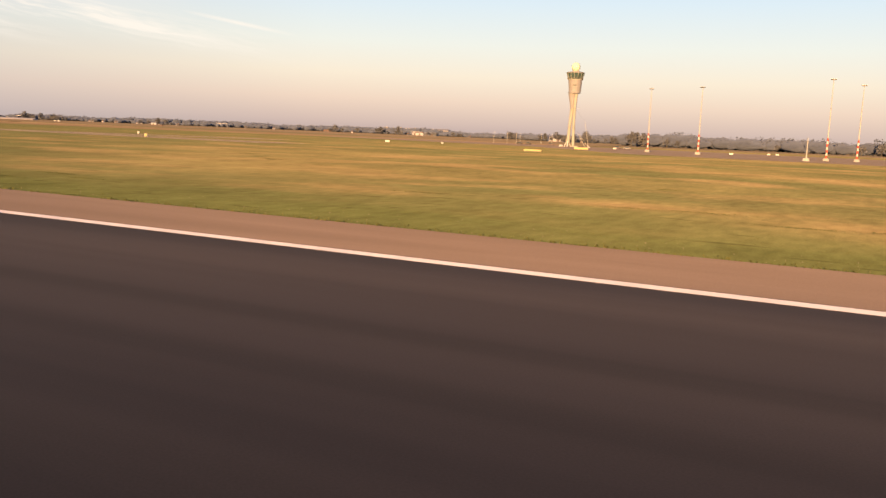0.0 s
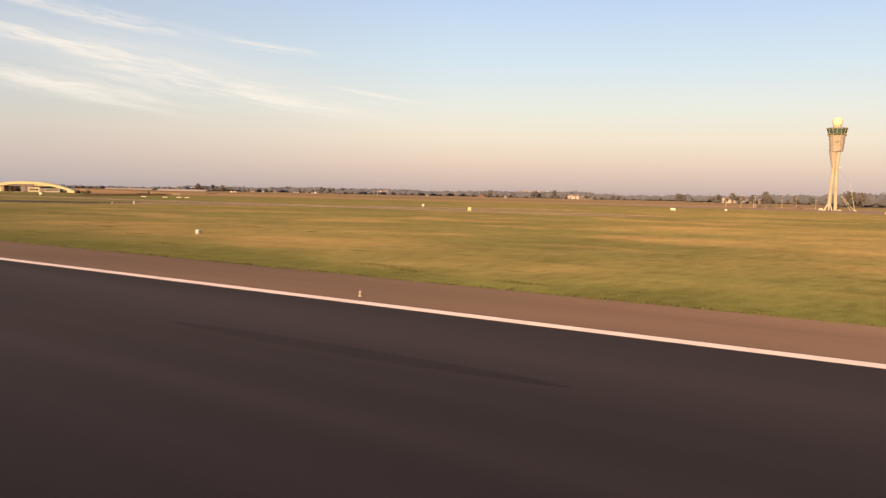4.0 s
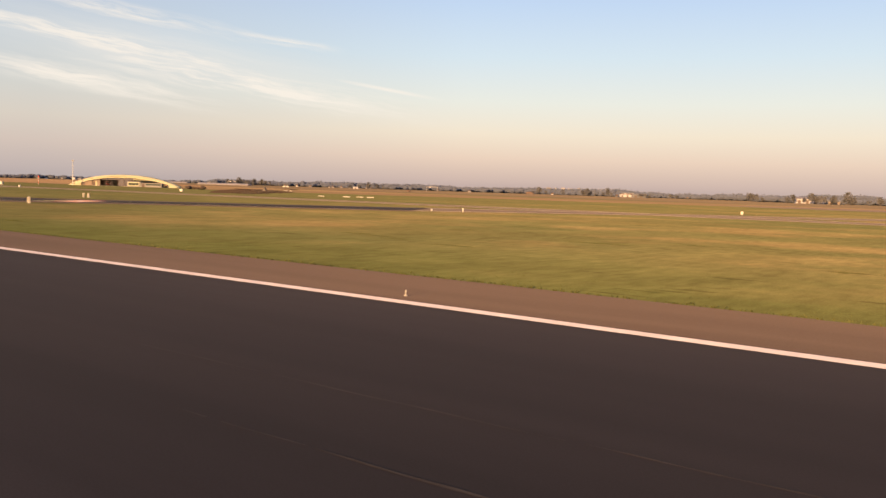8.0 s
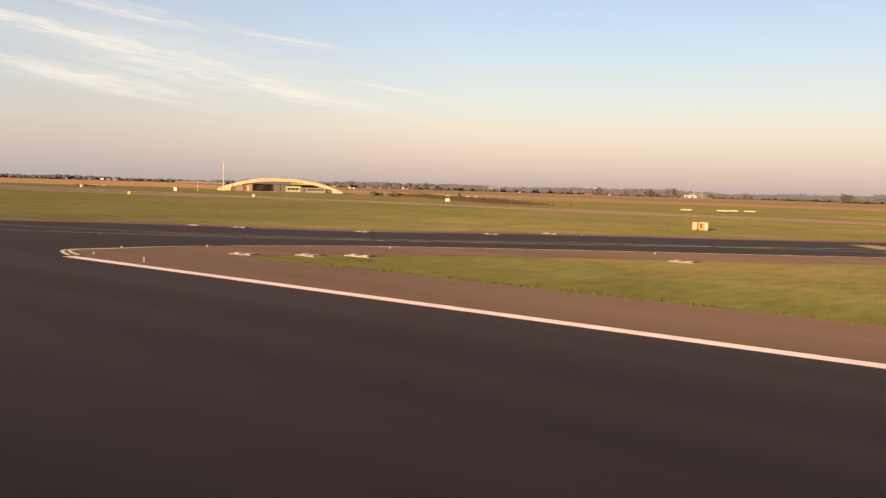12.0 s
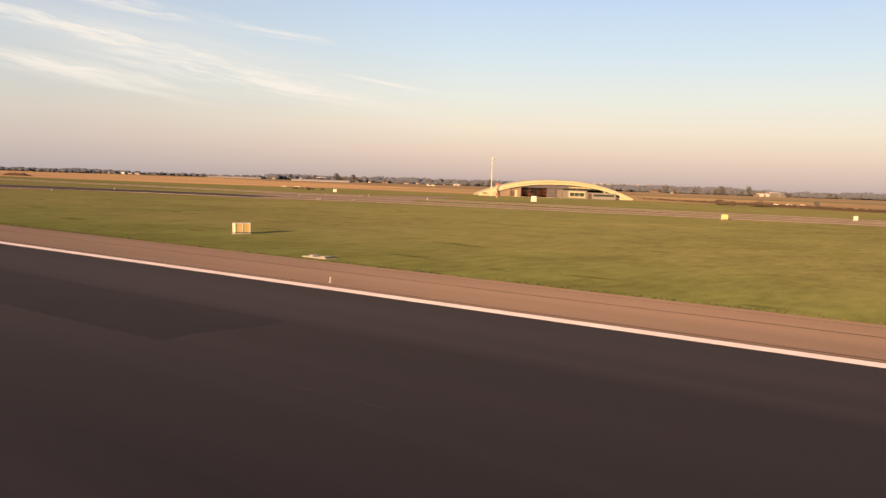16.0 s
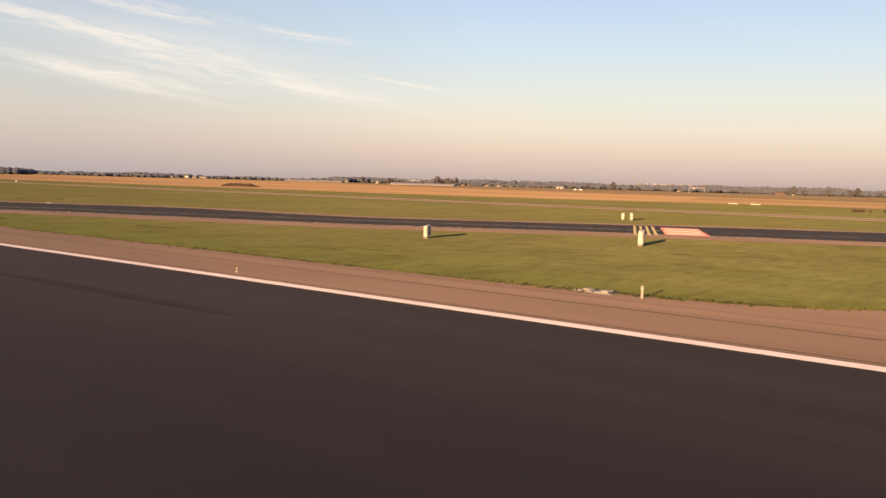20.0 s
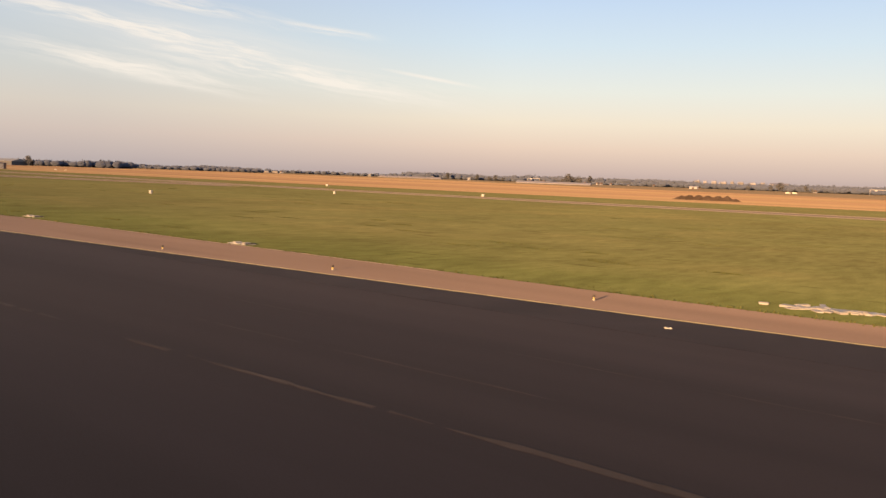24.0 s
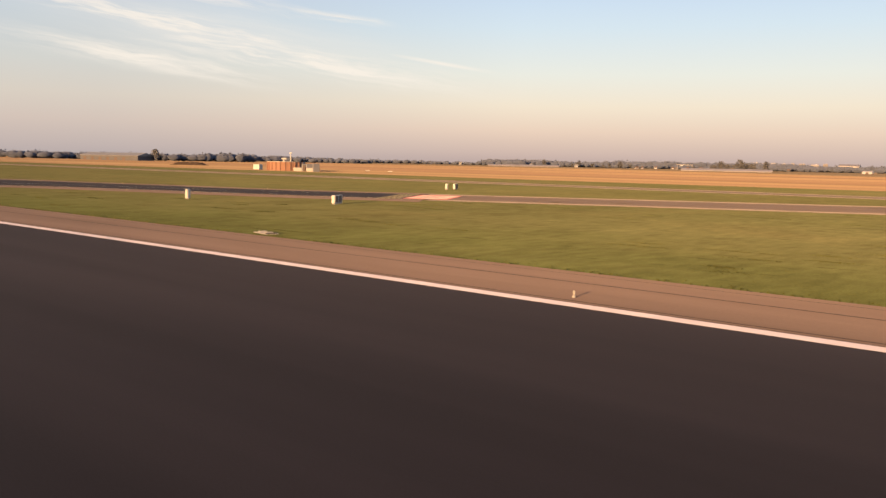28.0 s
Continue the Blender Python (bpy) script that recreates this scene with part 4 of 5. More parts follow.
def control_tower(x, y):
    e = thing("control_tower", x, y, 0, 12, "tall slender pale control tower with teal glazed cab and dome", "control tower")
    part("shaft", loft([(2.0, 1.15, -2.3, 0), (13, 0.95, -1.7, 0), (24.2, 1.0, -0.9, 0)], 10, 0.2), TOWER_CONC, e, "slender leaning concrete shaft")
    part("stair_shaft", loft([(0, 0.95, 1.0, -0.2), (13, 0.85, 0.7, -0.2), (24, 0.85, 0.75, -0.2), (34, 1.1, 1.3, -0.2)], 10, 0.2), TOWER_CONC, e, "narrow stair shaft beside the main shaft")
    for z, w in ((12.3, 3.6), (23.8, 3.8)):
        part("collar", box(w, 2.6, 0.35, -0.3, -0.2, z, 0.06), TOWER_STEEL, e, "steel collar platform")
    part("flared_shaft", loft([(24.1, 1.35, -0.75, 0.5), (30, 2.1, -1.1, 0.5), (33.2, 2.6, -1.2, 0.4), (34, 2.8, -1.1, 0.3)], 14, 0.2), TOWER_STEEL, e, "brown clad flaring shaft under the offices")
    part("office_drum", loft([(33, 3.55, 0.15, 0), (37, 3.95, 0.1, 0), (41.3, 4.35, 0.05, 0)], 14, 0.2), TOWER_STEEL, e, "brown clad office floors under the cab")
    for k in range(3):
        part("panel_joint", loft([(35.2 + k * 2.0, 3.8 + 0.2 * k, 0.1, 0), (35.28 + k * 2.0, 3.82 + 0.2 * k, 0.1, 0)], 14, 0.2), TOWER_CONC, e)
    part("window_strip", box(2.2, 0.3, 0.6, 0.3, -3.9, 37.6), GLASS, e, "narrow dark window strip")
    part("balcony", loft([(41.2, 4.55, 0, 0), (41.6, 4.65, 0, 0)], 14, 0.2), TOWER_CONC, e)
    cab = part("cab_glass", loft([(41.6, 4.4, 0, 0), (45.4, 5.5, 0, 0)], 14, 0.2), TEAL, e, "outward-leaning teal cab windows")
    for i in range(14):
        a = 2 * math.pi * i / 14 + 0.2
        part("mullion", rod((4.43 * math.cos(a), 4.43 * math.sin(a), 41.6), (5.53 * math.cos(a), 5.53 * math.sin(a), 45.4), 0.11, 0.11, 5), TOWER_CONC, cab)
        b = 2 * math.pi * (i + 0.5) / 14 + 0.2
        part("console", box(0.5, 1.1, 1.1, 4.62 * math.cos(b), 4.62 * math.sin(b), 41.75), DARK, cab, "dark console behind the glass")
    part("cab_roof", loft([(45.4, 5.65, 0, 0), (45.8, 5.7, 0, 0), (46.2, 4.0, 0, 0)], 14, 0.2), TOWER_STEEL, e, "flat cab roof")
    part("dome_plinth", loft([(46.2, 2.4, 0, 0), (47.0, 2.2, 0, 0)], 12), TOWER_CONC, e)
    bm = bmesh.new()
    bmesh.ops.create_uvsphere(bm, u_segments=24, v_segments=14, radius=2.75, matrix=Matrix.Translation((0, 0, 49.2)))
    for f in bm.faces:
        f.smooth = True
    part("radome", bm, GLOW_WHITE, e, "white radar dome")
    # splayed feet and struts
    for px, py, tz in ((-4.6, 1.0, 6.0), (-2.4, -3, 5), (-0.6, 2.5, 5)):
        part("foot_strut", rod((px, py, -0.2), (-2.1, 0, tz), 0.35, 0.3, 8), WHITE, e, "splayed white foot")
    for p, q_ in (((10.8, -1.5), (7.6, -0.6, 16)), ((10.6, 1.5), (4.4, 0.2, 8)), ((8.8, 0.5), (3.6, 0.2, 8.4))):
        part("brace", rod((p[0], p[1], -0.2), q_, 0.13, 0.1, 8), POLE, e, "slim white raking brace")
    part("tie", rod((7.6, -0.6, 16), (1.0, 0, 23.6), 0.03, 0.03, 6), DARK, e, "thin steel tie")
    part("tie", rod((4.4, 0.2, 8), (1.0, 0, 12.0), 0.03, 0.03, 6), DARK, e, "thin steel tie")
    for px, py, w in ((-6.3, 0, 2.6), (11, 0, 1.6), (3, -2, 2.4)):
        part("footing", box(w, 3.6, 1.3 if px < 0 else 0.7, px, py, -0.2, 0.15, taper=0.8), CONCRETE, e)
    part("gallery_arm", rod((0.6, 0, 24.0), (4.2, -0.4, 23.9), 0.12, 0.12, 6), GALV, e)
    return e


control_tower(-236.5, 507.5)


def light_mast(x, y, h, n_bands, heads, label):
    e = thing("flood_light_mast", x, y, 0, 0, label, "light mast", "flood light masts")
    part("footing", box(2.4, 2.4, 1.2, 0, 0, -0.1, 0.15, taper=0.8), CONCRETE, e)
    z = 1.0
    bh = 1.15
    for i in range(n_bands):
        part("band", rod((0, 0, z), (0, 0, z + bh), 0.4, 0.36, 10), RED if i % 2 == 0 else WHITE, e, "red painted band" if i % 2 == 0 else "white painted band")
        z += bh
    part("pole", rod((0, 0, z), (0, 0, h), 0.26, 0.13, 10), POLE, e, "tall tapering pale pole")
    if heads:
        part("head_frame", box(2.2, 0.4, 0.2, 0, 0, h), GALV, e)
        for i in range(6):
            part("flood_lamp", box(0.3, 0.4, 0.4, (i - 2.5) * 0.37, -0.3, h - 0.35, 0.04), DARK, e)
    return e


light_mast(-166.5, 411, 30.4, 7, True, "tall flood light mast with red and white banded foot")
light_mast(-140, 396, 30.4, 7, True, "tall flood light mast with red and white banded foot")
light_mast(-85.3, 368, 32.2, 7, True, "tall flood light mast with red and white banded foot")
light_mast(-74.4, 392, 31.6, 7, True, "tall flood light mast with red and white banded foot")
light_mast(-91, 340, 8.5, 0, False, "slim plain pale pole on the apron")

# ---- the fire station ----
def fire_station():
    ux, uy = 47.6, 47.8        # along the front, from one foot of the arch to the other
    ln = math.hypot(ux, uy)
    turn = math.degrees(math.atan2(uy, ux))
    e = thing("fire_station", -756.6, 288.7, 0, turn, "low fire station under a long golden arched roof", "fire station")
    W, depth, rise = ln * 1.0, 13.0, 6.5

    def arch_z(u):
        s = 2 * u / W - 1
        return rise * (1 - abs(s) ** 2.3) + 0.2

    def arch_panel(u0, u1, z0, drop, y, thick, top=None):
        """A wall from z0 up to the arch, or to top where that is lower."""
        bm = bmesh.new()
        n = 10
        us = [u0 + (u1 - u0) * k / n for k in range(n + 1)]
        zs = [max(z0 + 0.05, min(arch_z(v) - drop, 99 if top is None else top)) for v in us]
        pts = [(u0, z0)] + [(v, z) for v, z in zip(us, zs)] + [(u1, z0)]
        f = bm.faces.new([bm.verts.new((v, y, z)) for v, z in pts])
        r = bmesh.ops.extrude_face_region(bm, geom=[f])
        for v in r["geom"]:
            if isinstance(v, bmesh.types.BMVert):
                v.co.y += thick
        bmesh.ops.recalc_face_normals(bm, faces=bm.faces)
        bmesh.ops.triangulate(bm, faces=[g for g in bm.faces if len(g.verts) > 4])
        return bm
    n = 40
    # the roof shell
    bm = bmesh.new()
    rows = []
    for i in range(n + 1):
        u = W * i / n
        s = 2 * u / W - 1
        half = depth / 2 * (1 - 0.18 * s * s)
        z = arch_z(u)
        rows.append([bm.verts.new((u, depth / 2 + v * half, zz)) for v, zz in
                     ((-1.06, z - 0.25), (-1.0, z + 0.5), (-0.5, z + 0.85), (0, z + 0.95), (0.5, z + 0.85), (1.0, z + 0.5), (1.06, z - 0.25), (0.9, z - 0.05), (-0.9, z - 0.05))])
    for a, b in zip(rows, rows[1:]):
        for j in range(9):
            f = bm.faces.new((a[j], b[j], b[(j + 1) % 9], a[(j + 1) % 9]))
            f.smooth = j in (1, 2, 3, 4)
    bm.faces.new(rows[0]), bm.faces.new(rows[-1][::-1])
    bmesh.ops.recalc_face_normals(bm, faces=bm.faces)
    part("arched_roof", bm, ROOF_GOLD, e, "long golden arched roof shell")
    # the inner rim below it, set back
    bm = bmesh.new()
    for i in range(n):
        u0, u1 = W * i / n, W * (i + 1) / n
        vs = [bm.verts.new(p) for p in ((u0, 0.3, max(0.1, arch_z(u0) - 1.15)), (u1, 0.3, max(0.1, arch_z(u1) - 1.15)), (u1, 0.3, arch_z(u1) - 0.1), (u0, 0.3, arch_z(u0) - 0.1))]
        bm.faces.new(vs)
    part("roof_rim", bm, ROOF_EDGE, e, "cream rim under the roof edge")
    # solid ends, tan wall, then glass
    part("end_wall", arch_panel(0.3, 7.2, 0.0, 0.1, 0.4, 0.5), ROOF_GOLD, e, "solid golden end wall under the arch")
    part("end_wall", arch_panel(W - 6.2, W - 0.3, 0.0, 0.1, 0.4, 0.5), ROOF_GOLD, e, "solid golden end wall under the arch")
    part("vent_slot", box(2.0, 0.1, 0.4, 2.6, 0.33, 0.9), DARK, e, "dark vent slot")
    part("tan_wall", arch_panel(7.3, 13.6, 0.0, 0.7, 1.4, 0.4), TAN_WALL, e, "tan panelled wall")
    part("service_door", box(1.5, 0.14, 2.4, 14.6, 1.9, 0.05), FACADE_DARK, e, "dark service door")
    part("white_door", box(1.1, 0.14, 2.8, 16.2, 1.9, 0.05, 0.03), ROOF_EDGE, e, "cream door")
    part("side_wall", arch_panel(13.7, 18.3, 0.0, 0.7, 2.1, 0.3), TAN_WALL, e, "tan panelled wall")
    part("hall_back_wall", box(W * 0.72, 0.4, 5.0, W / 2, 12.5, 0), TAN_WALL, e)
    part("hall_floor", box(W * 0.74, 11, 0.1, W / 2, 7.0, 0), CONCRETE, e)
    for k in range(5):
        u = 20.2 + k * 3.7
        bay = part("garage_bay", box(3.5, 0.08, 3.8, u, 2.4, 0.1), CLEAR if k in (0, 1, 2) else MIRROR_GLASS, e, "glazed garage door")
        for j in range(2):
            part("door_rail", box(3.5, 0.1, 0.06, u, 2.3, 1.3 + 1.3 * j), FACADE, bay)
        part("bay_post", box(0.18, 0.4, 4.4, u - 1.85, 2.2, 0), FACADE_DARK, e, "slim dark post between garage doors")
    part("upper_glazing", arch_panel(18.4, 39.5, 4.0, 0.7, 2.2, 0.2), MIRROR_GLASS, e, "pale glazed band over the garage doors")
    part("upper_window_band", arch_panel(39.6, 56.0, 3.7, 0.7, 2.8, 0.3), GLASS, e, "dark band of upper windows")
    part("deck_edge", box(12.0, 0.5, 0.45, 45.0, 1.6, 4.3, 0.05), ROOF_EDGE, e, "cream deck edge")
    for k in range(6):
        part("mullion", box(0.15, 0.12, 1.2, 40.6 + k * 2.5, 2.7, 3.9), ROOF_EDGE, e)
    annexe = part("annexe", box(8.4, 7.0, 3.4, 40.7, -1.4, 0, 0.06), FACADE, e, "low grey annexe with a white-framed window")
    part("window_frame", box(7.0, 0.24, 2.5, 40.5, -4.98, 0.5, 0.04), ROOF_EDGE, annexe, "pale window surround")
    for k in range(3):
        part("pane", box(1.9, 0.1, 1.5, 38.4 + k * 2.1, -5.12, 1.0), GLASS, annexe)
    part("low_block", box(12.6, 7.0, 2.7, 51.4, -0.9, 0, 0.06), FACADE, e, "low grey block with a long window")
    part("long_window", box(9.0, 0.2, 0.9, 52.4, -4.44, 1.2), GLASS, e, "long dark window")
    part("entrance", box(1.6, 0.2, 2.3, 46.3, -4.44, 0.05), FACADE_DARK, e, "dark entrance door")
    for uu in (54.6, 58.6, 60.4):
        part("column", rod((uu, 1.0, -0.1), (uu, 1.0, arch_z(uu) - 0.2), 0.3, 0.28, 8), ROOF_EDGE, e, "cream column under the roof edge")
    return e


fire_station()


def fire_engine(x, y, turn):
    e = thing("fire_engine", x, y, 0, turn, "red fire engine parked in the garage bay", "fire engine", "fire engines")
    part("body", box(6.4, 2.5, 2.3, -0.6, 0, 0.75, 0.12), RED, e)
    part("cab", box(2.2, 2.5, 2.0, 3.6, 0, 0.75, 0.2), RED, e)
    part("windscreen", box(0.1, 2.1, 0.8, 4.72, 0, 1.75, 0.03), GLASS, e)
    for px in (-2.6, -1.0, 3.2):
        for s in (-1, 1):
            part("wheel", rod((px, s * 1.05, 0.55), (px, s * 1.32, 0.55), 0.55, 0.55, 12), DARK, e)
    return e


fire_engine(-746.0, 310.7, -45)
fire_engine(-741.2, 315.5, -45)
FM = thing("pole_lamp", -749.9, 287.5, 0, 0, "tall slim white lamp pole beside the fire station", "lamp pole")
part("pole", rod((0, 0, -0.2), (0, 0, 15.6), 0.24, 0.15, 8), WHITE, FM)
part("cross_arm", box(1.9, 0.2, 0.2, 0, 0, 15.4), GALV, FM)
for s in (-0.8, 0.8):
    part("lamp", box(0.5, 0.5, 0.35, s, 0, 15.1, 0.05), GALV, FM)


def windsock(x, y):
    e = thing("windsock_pole", x, y, 0, 0, "red and white banded windsock pole in the grass", "windsock")
    for i in range(6):
        part("band", rod((0, 0, -0.1 + i * 0.9), (0, 0, 0.8 + i * 0.9), 0.14, 0.13, 8), RED if i % 2 else WHITE, e)
    bm = bmesh.new()
    for i in range(4):
        r0, r1 = 0.42 - 0.06 * i, 0.42 - 0.06 * (i + 1)
        bmesh.ops.create_cone(bm, cap_ends=False, segments=10, radius1=r0 * 0.42, radius2=r1 * 0.42, depth=0.34,
                              matrix=Matrix.Translation((0.2 + i * 0.24, 0, 5.15 - 0.26 * i)) @ Matrix.Rotation(radians(140), 4, "Y"))
    part("sock", bm, RED, e, "sagging red sock")
    return e


windsock(-724.6, 252)


# ---- brick plant house with radar, at the far end ----
def brick_station(x, y, turn):
    e = thing("brick_radar_station", x, y, 0, turn, "orange brick drum-walled station with a turning radar on its roof", "building")
    part("drum", loft([(0, 8.0, 0, 0), (3.7, 8.0, 0, 0)], 24), BRICK, e, "orange brick drum")
    part("roof", loft([(3.7, 8.15, 0, 0), (3.9, 8.15, 0, 0)], 24), CONCRETE, e)
    for i in range(24):
        a = 2 * math.pi * i / 24
        part("pilaster", box(0.45, 0.45, 3.7, 8.0 * math.cos(a), 8.0 * math.sin(a), 0), BRICK, e)
    part("mast", rod((4.2, 0, 3.8), (4.2, 0, 7.3), 0.2, 0.15, 8), WHITE, e)
    part("radar_bar", box(2.0, 0.5, 0.5, 4.2, 0, 7.3, 0.08), WHITE, e, "white radar antenna")
    part("mast", rod((-2.0, 0, 3.8), (-2.0, 0, 4.8), 0.25, 0.2, 8), WHITE, e)
    part("radar_bar", box(4.0, 0.5, 0.5, -2.0, 0, 4.8, 0.08), WHITE, e, "flat white radar antenna")
    for px, w, h, m in ((13, 7.0, 1.5, CONCRETE), (18.8, 1.6, 2.6, FACADE_DARK), (23.5, 5.5, 1.5, CONCRETE), (20.8, 0.6, 3.2, FACADE), (17.2, 0.6, 3.2, FACADE), (26.4, 0.5, 3.4, FACADE)):
        part("annexe_wall", box(w, 3.0, h, px, 0, -0.05, 0.06), m, e)
    return e


brick_station(-1587, 235, -12)
sign(-1608, 236, 280, 3.6, 2.3, 2.2, WHITE, WHITE, 2, "white equipment cabinet beside the brick station")


def long_shed(x, y, turn, ln, dp, h, wall, roof, label, gates=True):
    e = thing("long_shed", x, y, 0, turn, label, "shed")
    part("wall", box(ln, dp, h, 0, 0, -0.1), wall, e)
    bm = bmesh.new()
    sec = [(-dp / 2 - 0.5, h - 0.1), (0, h + dp * 0.14), (dp / 2 + 0.5, h - 0.1), (dp / 2 + 0.5, h - 0.35), (-dp / 2 - 0.5, h - 0.35)]
    a, b = ([bm.verts.new((s * (ln / 2 + 0.6), yy, zz)) for yy, zz in sec] for s in (-1, 1))
    for i in range(5):
        bm.faces.new((a[i], a[(i + 1) % 5], b[(i + 1) % 5], b[i]))
    bm.faces.new(a[::-1]), bm.faces.new(b)
    bmesh.ops.recalc_face_normals(bm, faces=bm.faces)
    part("roof", bm, roof, e)
    for i in range(max(2, int(ln / 14)) if gates else 0):
        part("gate", box(4.5, 0.2, h * 0.7, -ln / 2 + 8 + i * 13, -dp / 2 - 0.06, 0), FACADE_DARK, e)
    return e


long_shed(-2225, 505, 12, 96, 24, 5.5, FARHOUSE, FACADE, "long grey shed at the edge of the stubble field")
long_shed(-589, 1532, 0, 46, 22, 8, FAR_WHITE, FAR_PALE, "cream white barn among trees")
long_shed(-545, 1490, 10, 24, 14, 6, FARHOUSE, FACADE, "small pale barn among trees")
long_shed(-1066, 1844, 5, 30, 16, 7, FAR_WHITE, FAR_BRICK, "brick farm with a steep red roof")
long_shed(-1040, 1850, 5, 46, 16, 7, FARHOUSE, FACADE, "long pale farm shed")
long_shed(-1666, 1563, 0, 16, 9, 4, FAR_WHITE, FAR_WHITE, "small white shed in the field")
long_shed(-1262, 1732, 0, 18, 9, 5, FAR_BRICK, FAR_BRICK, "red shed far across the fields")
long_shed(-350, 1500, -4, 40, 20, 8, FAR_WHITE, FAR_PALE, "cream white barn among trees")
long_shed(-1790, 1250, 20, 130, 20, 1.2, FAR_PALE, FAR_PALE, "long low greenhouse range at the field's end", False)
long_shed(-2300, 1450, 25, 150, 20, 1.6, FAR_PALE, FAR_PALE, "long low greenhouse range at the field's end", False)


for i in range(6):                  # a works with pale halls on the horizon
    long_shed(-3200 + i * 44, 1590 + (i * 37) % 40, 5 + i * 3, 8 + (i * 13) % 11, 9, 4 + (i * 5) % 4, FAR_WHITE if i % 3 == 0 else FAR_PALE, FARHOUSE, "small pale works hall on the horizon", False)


def gantry(x, y, turn):
    e = thing("road_gantry", x, y, 0, turn, "pale steel sign gantry over a distant road", "gantry", "road gantries")
    for s in (-1, 1):
        part("post", box(0.5, 0.5, 9.5, s * 13, 0, -0.1), FAR_WHITE, e)
    part("beam", box(27.5, 0.6, 0.7, 0, 0, 8.9), FAR_WHITE, e)
    part("panel", box(4, 0.3, 1.6, -5, -0.5, 7.2), FAR_WHITE, e)
    return e


for x, y in ((-1018, 1742), (-1307, 1402), (-1910, 1370)):
    gantry(x, y, 5)


def tower_block(x, y, w, h, label):
    e = thing("apartment_block", x, y, 0, 8, label, "apartment block", "far apartment blocks")
    # white walls take the duller FAR_PALE: the haze's dimming is in the colour
    wall = part("wall", box(w, 14, h, 0, 0, -0.2), FAR_PALE, e)
    for i in range(int(h / 6.4)):
        part("window_row", box(w * 0.9, 0.2, 1.6, 0, -7.06, 2.2 + i * 6.4), FARHOUSE, wall)
    part("roof", box(w + 0.6, 14.6, 0.7, 0, 0, h - 0.2), FAR_PALE, e)
    part("roof_house", box(w * 0.2, 6, 3, w * 0.2, 0, h + 0.4), FAR_WHITE, e)
    return e


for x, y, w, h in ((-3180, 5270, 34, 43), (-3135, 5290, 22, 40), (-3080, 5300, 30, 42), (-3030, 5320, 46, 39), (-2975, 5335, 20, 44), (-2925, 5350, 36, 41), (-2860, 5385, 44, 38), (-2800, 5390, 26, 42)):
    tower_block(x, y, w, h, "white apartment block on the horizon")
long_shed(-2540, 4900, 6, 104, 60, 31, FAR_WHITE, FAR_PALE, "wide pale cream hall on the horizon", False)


def house(x, y, turn, wall, s):
    e = thing("house", x, y, 0, turn, "small far house with a steep tiled roof", "house", "far houses")
    w = part("wall", box(9 * s, 8 * s, 4.2 * s, 0, 0, -0.1), wall, e)
    bm = bmesh.new()
    hw, hd, z0, z1 = 4.9 * s, 4.5 * s, 4.0 * s, 8.2 * s
    v = [bm.verts.new(p) for p in ((-hw, -hd, z0), (hw, -hd, z0), (hw, hd, z0), (-hw, hd, z0), (-hw, 0, z1), (hw, 0, z1))]
    for f in ((0, 1, 5, 4), (2, 3, 4, 5), (0, 4, 3), (1, 2, 5), (0, 3, 2, 1)):
        bm.faces.new([v[i] for i in f])
    bmesh.ops.recalc_face_normals(bm, faces=bm.faces)
    part("roof", bm, FAR_BRICK if s < 0.82 else FACADE, e)
    part("chimney", box(0.8, 0.8, 1.8, 1.5 * s, 0, z1 - 0.8), FAR_BRICK, e)
    for k in (-1, 1):
        part("window", box(1.3, 0.15, 1.4, k * 2.3 * s, -4.02 * s, 1.2), GLASS, w)
    return e


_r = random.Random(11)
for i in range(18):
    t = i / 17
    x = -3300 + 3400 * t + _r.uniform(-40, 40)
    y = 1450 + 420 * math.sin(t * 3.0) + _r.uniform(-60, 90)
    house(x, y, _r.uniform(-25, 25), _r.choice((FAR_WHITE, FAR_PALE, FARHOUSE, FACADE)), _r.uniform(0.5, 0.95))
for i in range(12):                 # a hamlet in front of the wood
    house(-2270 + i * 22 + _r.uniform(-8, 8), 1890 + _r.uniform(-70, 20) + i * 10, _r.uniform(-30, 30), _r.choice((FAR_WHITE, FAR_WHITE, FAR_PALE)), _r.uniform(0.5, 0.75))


def van(x, y, turn, body, label):
    e = thing("van", x, y, 0, turn, label, "van", "vans on the far road")
    part("body", box(3.6, 1.9, 1.9, -0.7, 0, 0.35, 0.12), body, e)
    part("cab", box(1.6, 1.8, 1.3, 1.9, 0, 0.35, 0.25), body, e)
    part("windscreen", box(0.5, 1.6, 0.6, 1.3, 0, 1.6, 0.08), GLASS, e)
    for px in (-1.7, 1.7):
        for sd in (-1, 1):
            part("wheel", rod((px, sd * 0.75, 0.34), (px, sd * 0.96, 0.34), 0.34, 0.34, 12), DARK, e)
    return e


van(-1319, 996, 8, WHITE, "white van on the far road")
van(-1312, 998, 8, WHITE, "white van on the far road")
van(-936, 860, 8, FAR_BRICK, "brown-red van on the far road")

# lamp posts and parked cars by the foot of the tower
LP = thing("lamp_post", -312, 560, 0, 0, "slim grey lamp post beside the tower apron", "lamp post", "apron lamp posts")
part("post", rod((0, 0, -0.2), (0, 0, 7.6), 0.13, 0.08, 8), POLE, LP)
part("lamp_head", box(0.9, 0.3, 0.16, 0.35, 0, 7.55, 0.03), GALV, LP)
for x, y in ((-304, 566), (-296, 571), (-293, 556), (-278, 566), (-268, 560), (-258, 568)):
    copy_thing(LP, at(x, y))


